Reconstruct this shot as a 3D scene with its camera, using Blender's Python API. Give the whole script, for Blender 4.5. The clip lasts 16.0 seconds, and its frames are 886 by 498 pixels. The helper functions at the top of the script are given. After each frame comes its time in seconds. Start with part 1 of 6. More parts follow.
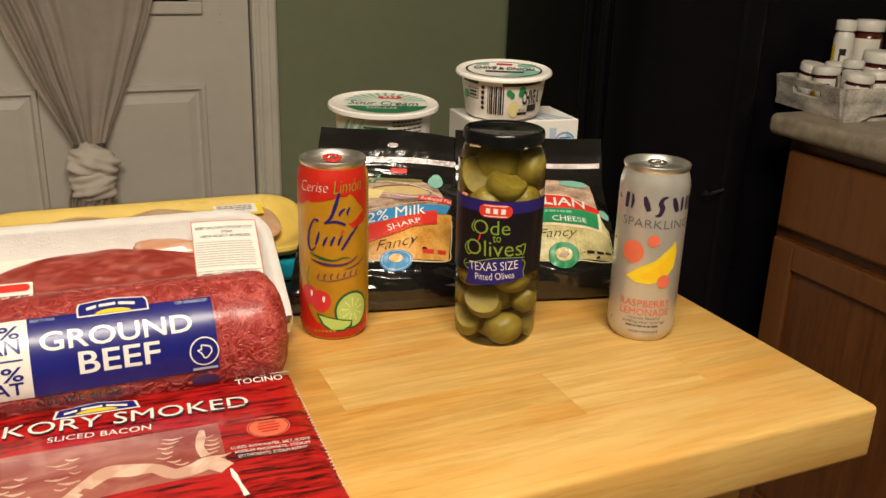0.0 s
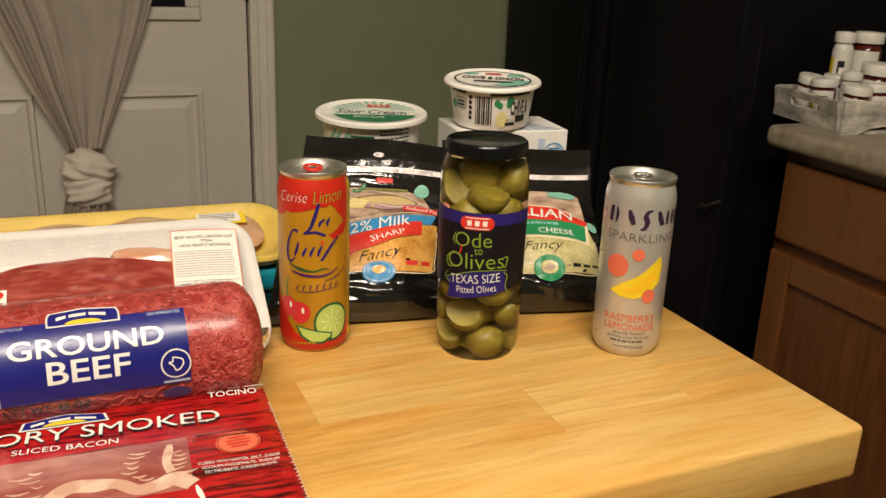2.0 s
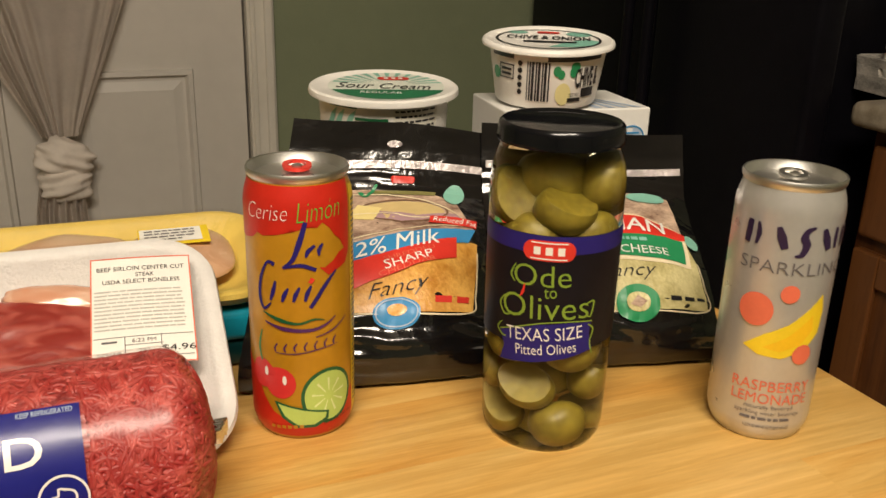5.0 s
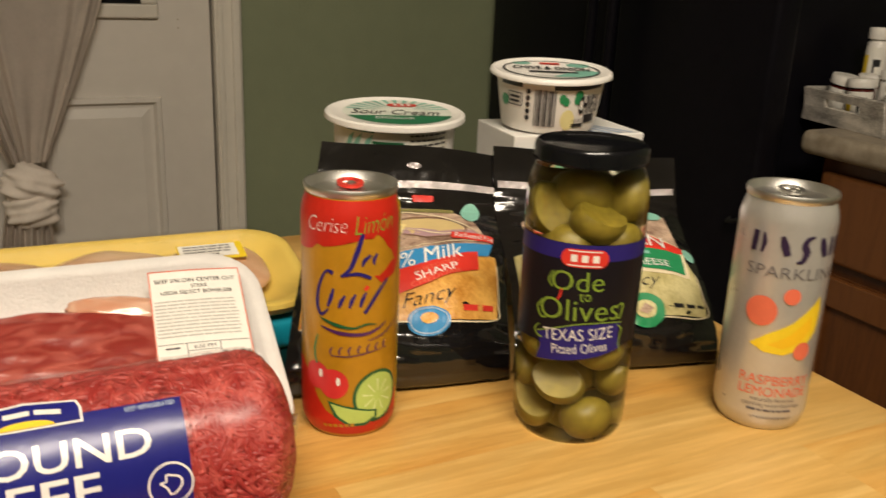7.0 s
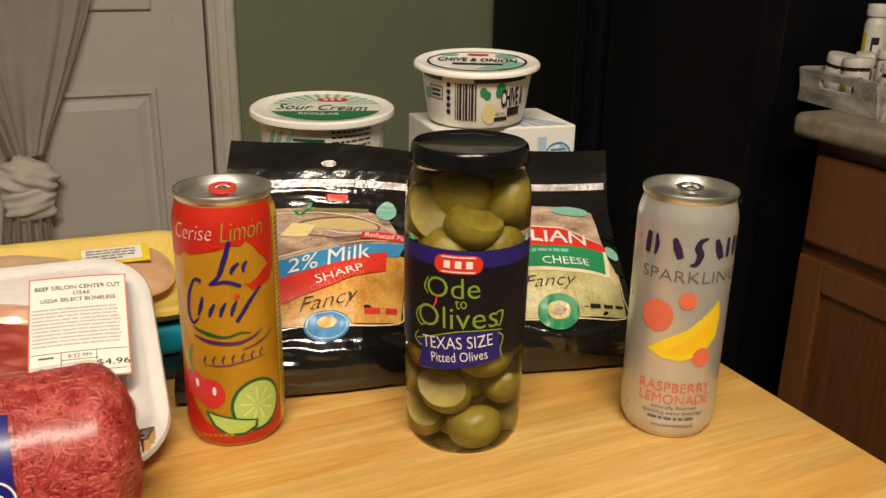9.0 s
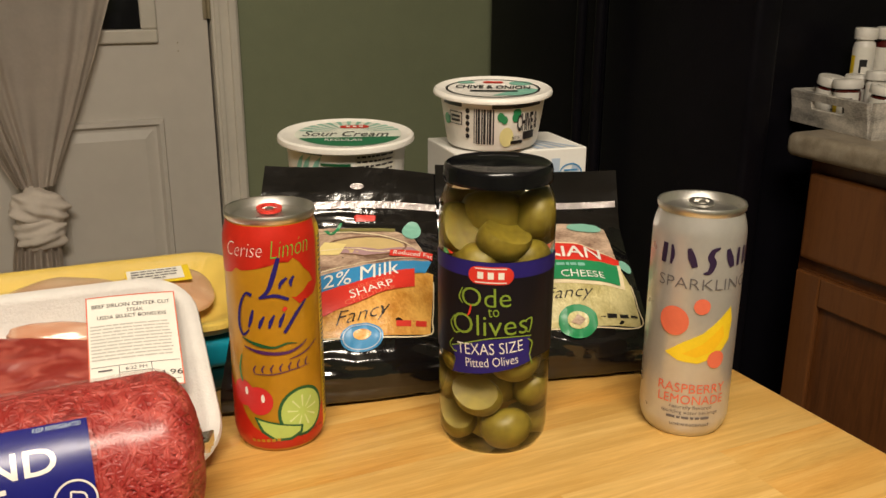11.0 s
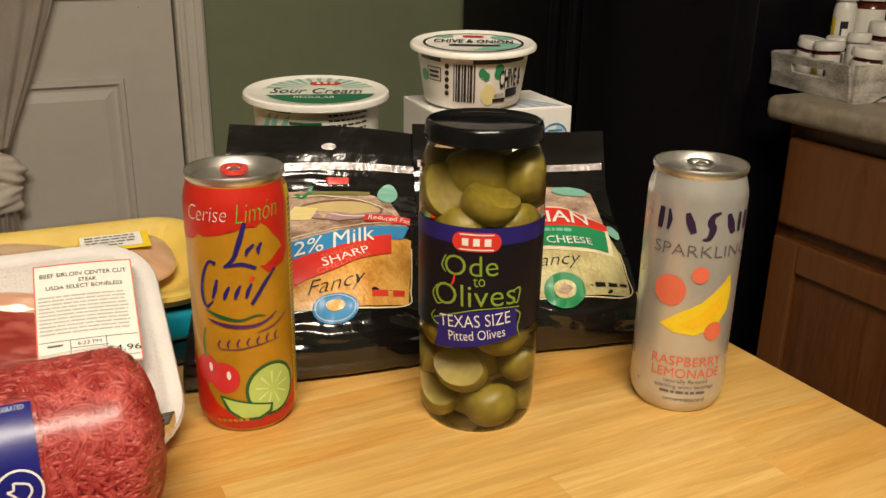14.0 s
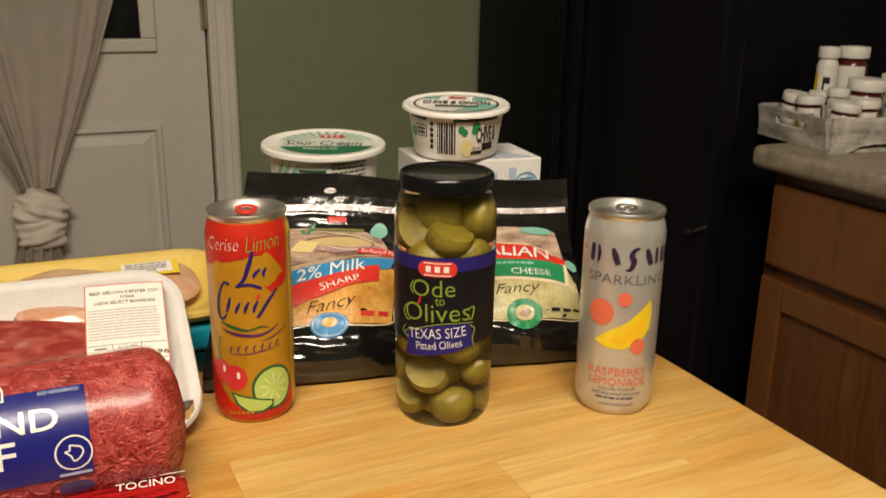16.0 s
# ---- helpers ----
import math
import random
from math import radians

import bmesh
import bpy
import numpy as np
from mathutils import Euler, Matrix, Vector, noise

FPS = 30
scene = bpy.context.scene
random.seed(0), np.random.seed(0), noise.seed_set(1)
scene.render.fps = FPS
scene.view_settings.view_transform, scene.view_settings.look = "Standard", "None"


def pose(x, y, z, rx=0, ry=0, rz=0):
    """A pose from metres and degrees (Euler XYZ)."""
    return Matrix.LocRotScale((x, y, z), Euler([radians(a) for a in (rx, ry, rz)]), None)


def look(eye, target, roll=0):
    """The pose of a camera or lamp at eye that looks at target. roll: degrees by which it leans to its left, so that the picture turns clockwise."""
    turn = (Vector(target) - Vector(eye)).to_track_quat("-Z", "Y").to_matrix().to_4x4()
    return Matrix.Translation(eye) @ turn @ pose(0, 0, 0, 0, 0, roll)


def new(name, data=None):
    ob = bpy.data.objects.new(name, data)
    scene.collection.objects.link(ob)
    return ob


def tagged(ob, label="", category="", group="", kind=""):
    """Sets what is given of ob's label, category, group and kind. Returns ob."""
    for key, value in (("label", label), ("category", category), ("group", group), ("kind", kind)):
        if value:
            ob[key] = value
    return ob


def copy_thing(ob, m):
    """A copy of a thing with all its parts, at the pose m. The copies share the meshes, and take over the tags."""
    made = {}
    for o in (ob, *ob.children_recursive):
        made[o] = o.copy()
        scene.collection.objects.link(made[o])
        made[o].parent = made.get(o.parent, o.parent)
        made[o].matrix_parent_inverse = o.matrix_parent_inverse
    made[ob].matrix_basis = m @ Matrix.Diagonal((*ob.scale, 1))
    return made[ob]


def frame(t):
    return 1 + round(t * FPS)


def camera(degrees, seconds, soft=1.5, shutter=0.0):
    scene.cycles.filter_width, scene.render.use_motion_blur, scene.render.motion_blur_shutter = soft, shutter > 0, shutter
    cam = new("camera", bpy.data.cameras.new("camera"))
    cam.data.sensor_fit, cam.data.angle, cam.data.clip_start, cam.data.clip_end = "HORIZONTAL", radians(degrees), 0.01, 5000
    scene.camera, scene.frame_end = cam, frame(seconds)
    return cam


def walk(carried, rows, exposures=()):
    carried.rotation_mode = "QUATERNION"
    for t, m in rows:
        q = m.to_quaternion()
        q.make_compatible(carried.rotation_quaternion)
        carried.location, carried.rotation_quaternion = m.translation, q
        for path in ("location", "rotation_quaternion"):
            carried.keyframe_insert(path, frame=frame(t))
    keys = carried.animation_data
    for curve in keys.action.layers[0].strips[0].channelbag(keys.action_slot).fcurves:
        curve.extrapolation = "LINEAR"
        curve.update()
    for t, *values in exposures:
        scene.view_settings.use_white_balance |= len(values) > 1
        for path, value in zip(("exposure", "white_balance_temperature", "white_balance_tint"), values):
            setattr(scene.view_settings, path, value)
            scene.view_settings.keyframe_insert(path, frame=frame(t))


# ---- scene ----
cam = camera(53.4, 16.0, shutter=0.4)
PATH = [
    (0, (0.157, 0.204, 1.222), (0.936, 1.924, 0.561), 1.8),
    (0.5, (0.17, 0.207, 1.227), (0.926, 1.936, 0.565), 1.3),
    (1, (0.176, 0.207, 1.226), (0.955, 1.93, 0.577), 2.2),
    (1.5, (0.173, 0.208, 1.227), (0.947, 1.94, 0.593), 2.9),
    (2, (0.178, 0.207, 1.223), (0.951, 1.935, 0.577), 2.3),
    (2.5, (0.183, 0.212, 1.223), (0.93, 1.953, 0.584), 1.6),
    (3, (0.187, 0.217, 1.219), (0.903, 1.962, 0.553), 0.9),
    (3.5, (0.202, 0.249, 1.209), (0.875, 1.992, 0.495), -0.9),
    (3.7, (0.221, 0.282, 1.202), (0.95, 2.006, 0.499), -1.2),
    (5.8, (0.257, 0.465, 1.168), (0.984, 2.202, 0.495), 2.3),
    (6, (0.23, 0.467, 1.169), (0.954, 2.211, 0.509), 2.1),
    (6.5, (0.181, 0.46, 1.168), (0.926, 2.204, 0.531), 1.3),
    (7, (0.183, 0.415, 1.175), (1.057, 2.106, 0.56), 2.5),
    (7.5, (0.213, 0.389, 1.175), (1.143, 2.039, 0.53), 2.2),
    (8, (0.254, 0.383, 1.179), (1.115, 2.075, 0.551), 1.0),
    (8.5, (0.286, 0.397, 1.181), (1.107, 2.106, 0.544), 1.5),
    (8.7, (0.283, 0.396, 1.184), (1.069, 2.113, 0.526), 1.1),
    (10.8, (0.239, 0.371, 1.187), (1.084, 2.081, 0.585), 0.9),
    (11, (0.238, 0.368, 1.19), (1.049, 2.095, 0.59), 0.3),
    (11.5, (0.23, 0.369, 1.192), (1.09, 2.072, 0.592), 0.9),
    (12, (0.228, 0.38, 1.189), (1.122, 2.061, 0.578), 1.7),
    (12.5, (0.227, 0.391, 1.181), (1.169, 2.035, 0.541), 2.2),
    (13, (0.23, 0.394, 1.177), (1.151, 2.045, 0.523), 1.6),
    (13.5, (0.235, 0.397, 1.175), (1.114, 2.065, 0.508), 0.7),
    (14, (0.248, 0.406, 1.177), (1.113, 2.079, 0.504), 1.0),
    (14.5, (0.257, 0.408, 1.175), (1.128, 2.067, 0.477), 1.4),
    (15, (0.245, 0.399, 1.185), (1.156, 2.036, 0.485), 1.3),
    (15.5, (0.23, 0.36, 1.19), (1.099, 2.031, 0.516), 1.0),
    (16, (0.234, 0.287, 1.207), (1.049, 2.017, 0.622), 1.0),
]
walk(cam, [(t, look(eye, target, roll)) for t, eye, target, roll in PATH], [(0.0, 0.0), (3.2, 0.0), (4.6, -0.03), (16.0, -0.03)])


# ---- light ----
world = bpy.data.worlds.new("night")
scene.world = world
world.use_nodes = True
world.node_tree.nodes["Background"].inputs[0].default_value = (0.01, 0.012, 0.02, 1)
world.node_tree.nodes["Background"].inputs[1].default_value = 0.3
scene.view_settings.exposure = 0.0


def lamp(name, at, aim, size, watts, colour):
    data = bpy.data.lights.new(name, "AREA")
    data.shape, data.size, data.size_y, data.energy, data.color = "RECTANGLE", size[0], size[1], watts, colour
    ob = new(name, data)
    ob.matrix_world = look(at, aim)
    return ob


LAMP_AT = (0.05, -0.15, 2.36)
LAMP_TINT = (1.0, 0.878, 0.715)
lamp("ceiling_lamp_light", LAMP_AT, (LAMP_AT[0], LAMP_AT[1], 0), (1.1, 0.30), 45, LAMP_TINT)
for side in (-1, 1):
    # sideways lights added beside the unseen ceiling lamp to brighten door and walls
    lamp("ceiling_lamp_side_light", (LAMP_AT[0], LAMP_AT[1] + 0.18 * side, 2.395), (LAMP_AT[0], LAMP_AT[1] + 3.0 * side, 2.10), (1.1, 0.06), 10, LAMP_TINT)


# ---- materials ----
def mat(name, colour, rough=0.5, metal=0.0, vary=0.12, scale=18.0, bump=0.0, bump_scale=120.0, coat=0.0,
        second=None, amount=0.5, stretch=(1, 1, 1), spec=0.5, rough_vary=0.08):
    """Principled surface with colour that drifts at two scales and a fine relief."""
    m = bpy.data.materials.new(name)
    m.use_nodes = True
    nt = m.node_tree
    n, l = nt.nodes, nt.links
    p = n["Principled BSDF"]
    tc = n.new("ShaderNodeTexCoord")
    mp = n.new("ShaderNodeMapping")
    mp.inputs["Scale"].default_value = stretch
    l.new(tc.outputs["Object"], mp.inputs["Vector"])
    big = n.new("ShaderNodeTexNoise")
    big.inputs["Scale"].default_value = scale
    big.inputs["Detail"].default_value = 5
    l.new(mp.outputs[0], big.inputs["Vector"])
    fine = n.new("ShaderNodeTexNoise")
    fine.inputs["Scale"].default_value = scale * 9
    fine.inputs["Detail"].default_value = 3
    l.new(mp.outputs[0], fine.inputs["Vector"])
    add = n.new("ShaderNodeMath")
    add.operation = "MULTIPLY_ADD"
    add.inputs[1].default_value = 0.4
    l.new(fine.outputs[0], add.inputs[0])
    l.new(big.outputs[0], add.inputs[2])
    ramp = n.new("ShaderNodeValToRGB")
    dark = [c * (1 - vary) for c in colour]
    light = [min(1, c * (1 + vary)) for c in colour]
    if second:
        light = [a * (1 - amount) + b * amount for a, b in zip(colour, second)]
    ramp.color_ramp.elements[0].position, ramp.color_ramp.elements[1].position = 0.5, 0.9
    ramp.color_ramp.elements[0].color = (*dark, 1)
    ramp.color_ramp.elements[1].color = (*light, 1)
    l.new(add.outputs[0], ramp.inputs[0])
    l.new(ramp.outputs[0], p.inputs["Base Color"])
    rr = n.new("ShaderNodeMapRange")
    rr.inputs["To Min"].default_value = max(0.02, rough - rough_vary)
    rr.inputs["To Max"].default_value = min(1, rough + rough_vary)
    l.new(big.outputs[0], rr.inputs[0])
    l.new(rr.outputs[0], p.inputs["Roughness"])
    p.inputs["Metallic"].default_value = metal
    p.inputs["Coat Weight"].default_value = coat
    p.inputs["Coat Roughness"].default_value = 0.22
    p.inputs["Specular IOR Level"].default_value = spec
    if bump:
        bn = n.new("ShaderNodeTexNoise")
        bn.inputs["Scale"].default_value = bump_scale
        bn.inputs["Detail"].default_value = 4
        l.new(mp.outputs[0], bn.inputs["Vector"])
        b = n.new("ShaderNodeBump")
        b.inputs["Strength"].default_value = bump
        b.inputs["Distance"].default_value = 0.002
        l.new(bn.outputs[0], b.inputs["Height"])
        l.new(b.outputs[0], p.inputs["Normal"])
    return m


def clear(name, tint, gloss_rough=0.03, top=0.6, wrinkle=0.0, size=40.0):
    """Thin clear film or glass: see-through, with a mirror sheen that grows towards grazing angles."""
    m = bpy.data.materials.new(name)
    m.use_nodes = True
    nt = m.node_tree
    n, l = nt.nodes, nt.links
    n.remove(n["Principled BSDF"])
    tr = n.new("ShaderNodeBsdfTransparent")
    tr.inputs[0].default_value = (*tint, 1)
    gl = n.new("ShaderNodeBsdfGlossy")
    gl.inputs["Roughness"].default_value = gloss_rough
    fr = n.new("ShaderNodeLayerWeight")
    fr.inputs["Blend"].default_value = 0.12
    if wrinkle:
        tc, no, bp = n.new("ShaderNodeTexCoord"), n.new("ShaderNodeTexNoise"), n.new("ShaderNodeBump")
        no.inputs["Scale"].default_value, no.inputs["Detail"].default_value, no.inputs["Distortion"].default_value = size, 3, 1.2
        bp.inputs["Strength"].default_value, bp.inputs["Distance"].default_value = wrinkle, 0.004
        l.new(tc.outputs["Object"], no.inputs["Vector"])
        l.new(no.outputs[0], bp.inputs["Height"])
        l.new(bp.outputs[0], gl.inputs["Normal"])
    mul = n.new("ShaderNodeMath")
    mul.operation = "MULTIPLY_ADD"
    mul.inputs[1].default_value = top
    mul.inputs[2].default_value = 0.04 * top
    l.new(fr.outputs["Facing"], mul.inputs[0])
    mx = n.new("ShaderNodeMixShader")
    l.new(mul.outputs[0], mx.inputs[0])
    l.new(tr.outputs[0], mx.inputs[1])
    l.new(gl.outputs[0], mx.inputs[2])
    l.new(mx.outputs[0], n["Material Output"].inputs[0])
    return m


def ink(name, colour, rough=0.38, metal=0.0, coat=0.12):
    return mat(name, colour, rough, metal, 0.06, 60, coat=coat)


M_DOOR = mat("door_paint", (0.62, 0.58, 0.53), 0.42, vary=0.05, scale=3, bump=0.12, bump_scale=60)
M_TRIM = mat("trim_paint", (0.66, 0.62, 0.55), 0.40, vary=0.06, scale=4, bump=0.10, bump_scale=60)
M_GREEN = mat("sage_wall_paint", (0.222, 0.252, 0.152), 0.62, vary=0.06, scale=2.5, bump=0.35, bump_scale=160)
M_CEIL = mat("ceiling_paint", (0.74, 0.71, 0.65), 0.8, vary=0.04, scale=3, bump=0.5, bump_scale=90)
M_FLOOR = mat("vinyl_floor", (0.30, 0.22, 0.15), 0.45, vary=0.2, scale=4, bump=0.2)
M_FRIDGE = mat("black_enamel", (0.0056, 0.0050, 0.0074), 0.34, vary=0.2, scale=5, bump=0.15, bump_scale=220, spec=0.09)
M_RUBBER = mat("black_gasket", (0.005, 0.005, 0.005), 0.6)
M_CHROME = mat("chrome", (0.75, 0.75, 0.75), 0.14, 1.0, 0.04)
M_COUNTER = mat("counter_laminate", (0.30, 0.245, 0.175), 0.38, vary=0.2, scale=60, bump=0.08, second=(0.42, 0.36, 0.28), amount=0.7)
M_CURTAIN = mat("curtain_cloth", (0.76, 0.675, 0.60), 0.85, vary=0.06, scale=14, bump=0.5, bump_scale=700)
M_NIGHT = mat("night_glass", (0.006, 0.007, 0.010), 0.06, vary=0.1)
M_BRASS = mat("aged_hinge", (0.42, 0.36, 0.26), 0.38, 0.9)
M_WHITE = mat("white_plastic", (0.80, 0.765, 0.71), 0.38, vary=0.04, scale=30)
M_FOAM = mat("white_foam", (0.74, 0.715, 0.685), 0.55, vary=0.05, scale=50, bump=0.35, bump_scale=500)
M_YFOAM = mat("yellow_foam", (0.80, 0.58, 0.12), 0.5, vary=0.07, scale=40, bump=0.3, bump_scale=450)
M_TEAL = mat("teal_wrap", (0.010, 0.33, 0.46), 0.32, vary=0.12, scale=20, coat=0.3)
# the same teal wrapping in shade, the shade put into the colour
M_TEAL_SHADE = mat("shaded_teal_wrap", (0.005, 0.050, 0.052), 0.32, vary=0.12, scale=20, coat=0.3)
M_ALU = mat("aluminium", (0.72, 0.70, 0.66), 0.40, 1.0, 0.06, 40)
M_SILVER = mat("silver_can_print", (0.60, 0.575, 0.54), 0.30, 0.55, 0.05, 30, coat=0.2)
M_GOLD = mat("golden_can_print", (0.50, 0.245, 0.011), 0.34, 0.15, 0.10, 26, coat=0.3)
M_RED = ink("red_print", (0.58, 0.022, 0.010), metal=0.15)
M_DKRED = ink("dark_red_print", (0.32, 0.012, 0.014))
M_BRED = ink("bright_red_print", (0.66, 0.035, 0.022))
M_PINK = ink("coral_print", (0.72, 0.15, 0.08))
M_YEL = ink("yellow_print", (0.82, 0.58, 0.02))
M_INKW = ink("white_print", (0.80, 0.78, 0.72))
M_INKK = ink("black_print", (0.012, 0.011, 0.013))
M_INKG = ink("grey_print", (0.13, 0.115, 0.12))
M_PURPLE = ink("purple_print", (0.075, 0.018, 0.11))
M_INDIGO = mat("indigo_print", (0.022, 0.015, 0.15), 0.42, vary=0.06, scale=60, spec=0.2)
M_GREENP = ink("green_print", (0.02, 0.24, 0.09))
M_DGREEN = ink("dark_green_print", (0.008, 0.10, 0.035))
M_LIME = ink("lime_print", (0.21, 0.32, 0.035))
M_LEAF = ink("leaf_green_print", (0.12, 0.46, 0.05))
M_LIMEF = ink("lime_flesh_print", (0.46, 0.60, 0.14))
M_BLUE = mat("blue_print", (0.010, 0.012, 0.17), 0.40, vary=0.06, scale=60, spec=0.22)
M_SKY = ink("sky_blue_print", (0.035, 0.24, 0.50))
M_PALE = ink("pale_blue_print", (0.42, 0.50, 0.62))
M_MINT = ink("mint_print", (0.22, 0.48, 0.38))
M_SACK = mat("black_bag_film", (0.006, 0.0055, 0.006), 0.10, vary=0.2, scale=30, bump=0.32, bump_scale=75, spec=0.95, rough_vary=0.03)
# silvery colour that stands for bright highlights on the clear zip
M_GLINT = mat("seal_strip", (0.45, 0.40, 0.40), 0.22, 0.4, 0.3, 90, bump=0.5, bump_scale=300)
M_PAPER = mat("label_paper", (0.80, 0.77, 0.70), 0.5, vary=0.03)
M_LIDK = mat("black_lid", (0.005, 0.005, 0.006), 0.16, vary=0.2, bump=0.05, spec=0.35)
M_GLASS = bpy.data.materials.new("jar_glass")
M_GLASS.use_nodes = True
jar_node = M_GLASS.node_tree.nodes["Principled BSDF"]
jar_node.inputs["Base Color"].default_value = (0.92, 0.88, 0.62, 1)
jar_node.inputs["Transmission Weight"].default_value = 1.0
jar_node.inputs["Roughness"].default_value = 0.015
jar_node.inputs["IOR"].default_value = 1.36
M_FILM = clear("cling_film", (0.97, 0.96, 0.95), 0.11, 0.8, 0.45, 22.0)
M_CRATE = mat("whitewashed_wood", (0.50, 0.46, 0.41), 0.7, vary=0.55, scale=30, bump=0.6, bump_scale=90, stretch=(0.8, 0.6, 1.5))
M_AMBER = mat("amber_bottle", (0.09, 0.010, 0.008), 0.2, coat=0.4)
M_CHERRY = ink("cherry_print", (0.62, 0.03, 0.03))


def wood(name, a, b, c, stretch, rough, ring=9.0, coat=0.0, lo=0.30, hi=0.72, blotch=None):
    """Long-grained timber; each piece takes its own tone."""
    m = bpy.data.materials.new(name)
    m.use_nodes = True
    nt = m.node_tree
    n, l = nt.nodes, nt.links
    p = n["Principled BSDF"]
    tc = n.new("ShaderNodeTexCoord")
    info = n.new("ShaderNodeObjectInfo")
    off = n.new("ShaderNodeVectorMath")
    off.operation = "MULTIPLY_ADD"
    off.inputs[1].default_value = (1, 1, 1)
    comb = n.new("ShaderNodeCombineXYZ")
    sc = n.new("ShaderNodeMath")
    sc.operation = "MULTIPLY"
    sc.inputs[1].default_value = 37.0
    l.new(info.outputs["Random"], sc.inputs[0])
    for i in range(3):
        l.new(sc.outputs[0], comb.inputs[i])
    l.new(tc.outputs["Object"], off.inputs[0])
    l.new(comb.outputs[0], off.inputs[2])
    mp = n.new("ShaderNodeMapping")
    mp.inputs["Scale"].default_value = stretch
    l.new(off.outputs[0], mp.inputs["Vector"])
    no = n.new("ShaderNodeTexNoise")
    no.inputs["Scale"].default_value = ring
    no.inputs["Detail"].default_value = 7
    no.inputs["Roughness"].default_value = 0.62
    no.inputs["Distortion"].default_value = 0.8
    l.new(mp.outputs[0], no.inputs["Vector"])
    fi = n.new("ShaderNodeTexNoise")
    fi.inputs["Scale"].default_value = ring * 7
    fi.inputs["Detail"].default_value = 4
    l.new(mp.outputs[0], fi.inputs["Vector"])
    ramp = n.new("ShaderNodeValToRGB")
    e = ramp.color_ramp.elements
    e[0].position, e[1].position = lo, hi
    e[0].color, e[1].color = (*a, 1), (*b, 1)
    mid = e.new((lo + hi) / 2)
    mid.color = (*c, 1)
    mixf = n.new("ShaderNodeMath")
    mixf.operation = "MULTIPLY_ADD"
    mixf.inputs[1].default_value = 0.30
    l.new(fi.outputs[0], mixf.inputs[0])
    tone = n.new("ShaderNodeMath")
    tone.operation = "MULTIPLY_ADD"
    tone.inputs[1].default_value = 0.34
    tone.inputs[2].default_value = -0.29
    l.new(info.outputs["Random"], tone.inputs[0])
    ad = n.new("ShaderNodeMath")
    l.new(no.outputs[0], ad.inputs[0])
    l.new(tone.outputs[0], ad.inputs[1])
    l.new(ad.outputs[0], mixf.inputs[2])
    l.new(mixf.outputs[0], ramp.inputs[0])
    l.new(ramp.outputs[0], p.inputs["Base Color"])
    if blotch:
        # broad warm drifts along the board
        drift = n.new("ShaderNodeMapping")
        drift.inputs["Scale"].default_value = (4.0, 16.0, 16.0)
        l.new(off.outputs[0], drift.inputs["Vector"])
        wide = n.new("ShaderNodeTexNoise")
        wide.inputs["Scale"].default_value, wide.inputs["Detail"].default_value, wide.inputs["Distortion"].default_value = 1.6, 3, 0.5
        l.new(drift.outputs[0], wide.inputs["Vector"])
        gate = n.new("ShaderNodeMapRange")
        gate.inputs["From Min"].default_value, gate.inputs["From Max"].default_value = 0.40, 0.66
        l.new(wide.outputs[0], gate.inputs[0])
        tint = n.new("ShaderNodeMix")
        tint.data_type, tint.blend_type = "RGBA", "MULTIPLY"
        tint.inputs["B"].default_value = (*blotch, 1)
        l.new(gate.outputs[0], tint.inputs["Factor"])
        l.new(ramp.outputs[0], tint.inputs["A"])
        l.new(tint.outputs["Result"], p.inputs["Base Color"])
    rr = n.new("ShaderNodeMapRange")
    rr.inputs["To Min"].default_value, rr.inputs["To Max"].default_value = rough - 0.07, rough + 0.08
    l.new(no.outputs[0], rr.inputs[0])
    l.new(rr.outputs[0], p.inputs["Roughness"])
    p.inputs["Coat Weight"].default_value = coat
    b = n.new("ShaderNodeBump")
    b.inputs["Strength"].default_value, b.inputs["Distance"].default_value = 0.12, 0.001
    l.new(fi.outputs[0], b.inputs["Height"])
    l.new(b.outputs[0], p.inputs["Normal"])
    return m


M_MAPLE = wood("butcher_block", (0.50, 0.280, 0.070), (0.71, 0.455, 0.150), (0.62, 0.370, 0.105), (1.3, 16, 16), 0.34, 7.0, blotch=(0.98, 0.84, 0.66))
M_PALE_MAPLE = wood("pale_butcher_block", (0.56, 0.340, 0.100), (0.77, 0.530, 0.205), (0.68, 0.435, 0.145), (1.1, 18, 18), 0.34, 6.0, blotch=(0.99, 0.92, 0.80))
M_CAB = wood("cabinet_oak", (0.085, 0.026, 0.0070), (0.165, 0.060, 0.0165), (0.125, 0.043, 0.0115), (9, 9, 0.9), 0.36, 6.0, 0.15)


# ---- mesh helpers ----
def finish(name, bm, material, smooth=True):
    me = bpy.data.meshes.new(name)
    bmesh.ops.recalc_face_normals(bm, faces=bm.faces)
    bm.to_mesh(me)
    bm.free()
    me.materials.append(material)
    if smooth:
        for f in me.polygons:
            f.use_smooth = True
        me.set_sharp_from_angle(angle=radians(40))
    return me


def part(name, bm, material, parent, label="", smooth=True):
    ob = new(name, finish(name, bm, material, smooth))
    ob.parent = parent
    if label:
        tagged(ob, label)
    return ob


def thing(name, at, label, category, group="", kind="", turn=0.0):
    ob = new(name)
    ob.empty_display_size = 0.02
    ob.matrix_world = pose(*at, 0, 0, turn)
    return tagged(ob, label, category, group, kind)


def solid(name, bm, material, label, category="", kind="structure", smooth=True):
    return tagged(new(name, finish(name, bm, material, smooth)), label, category, "", kind)


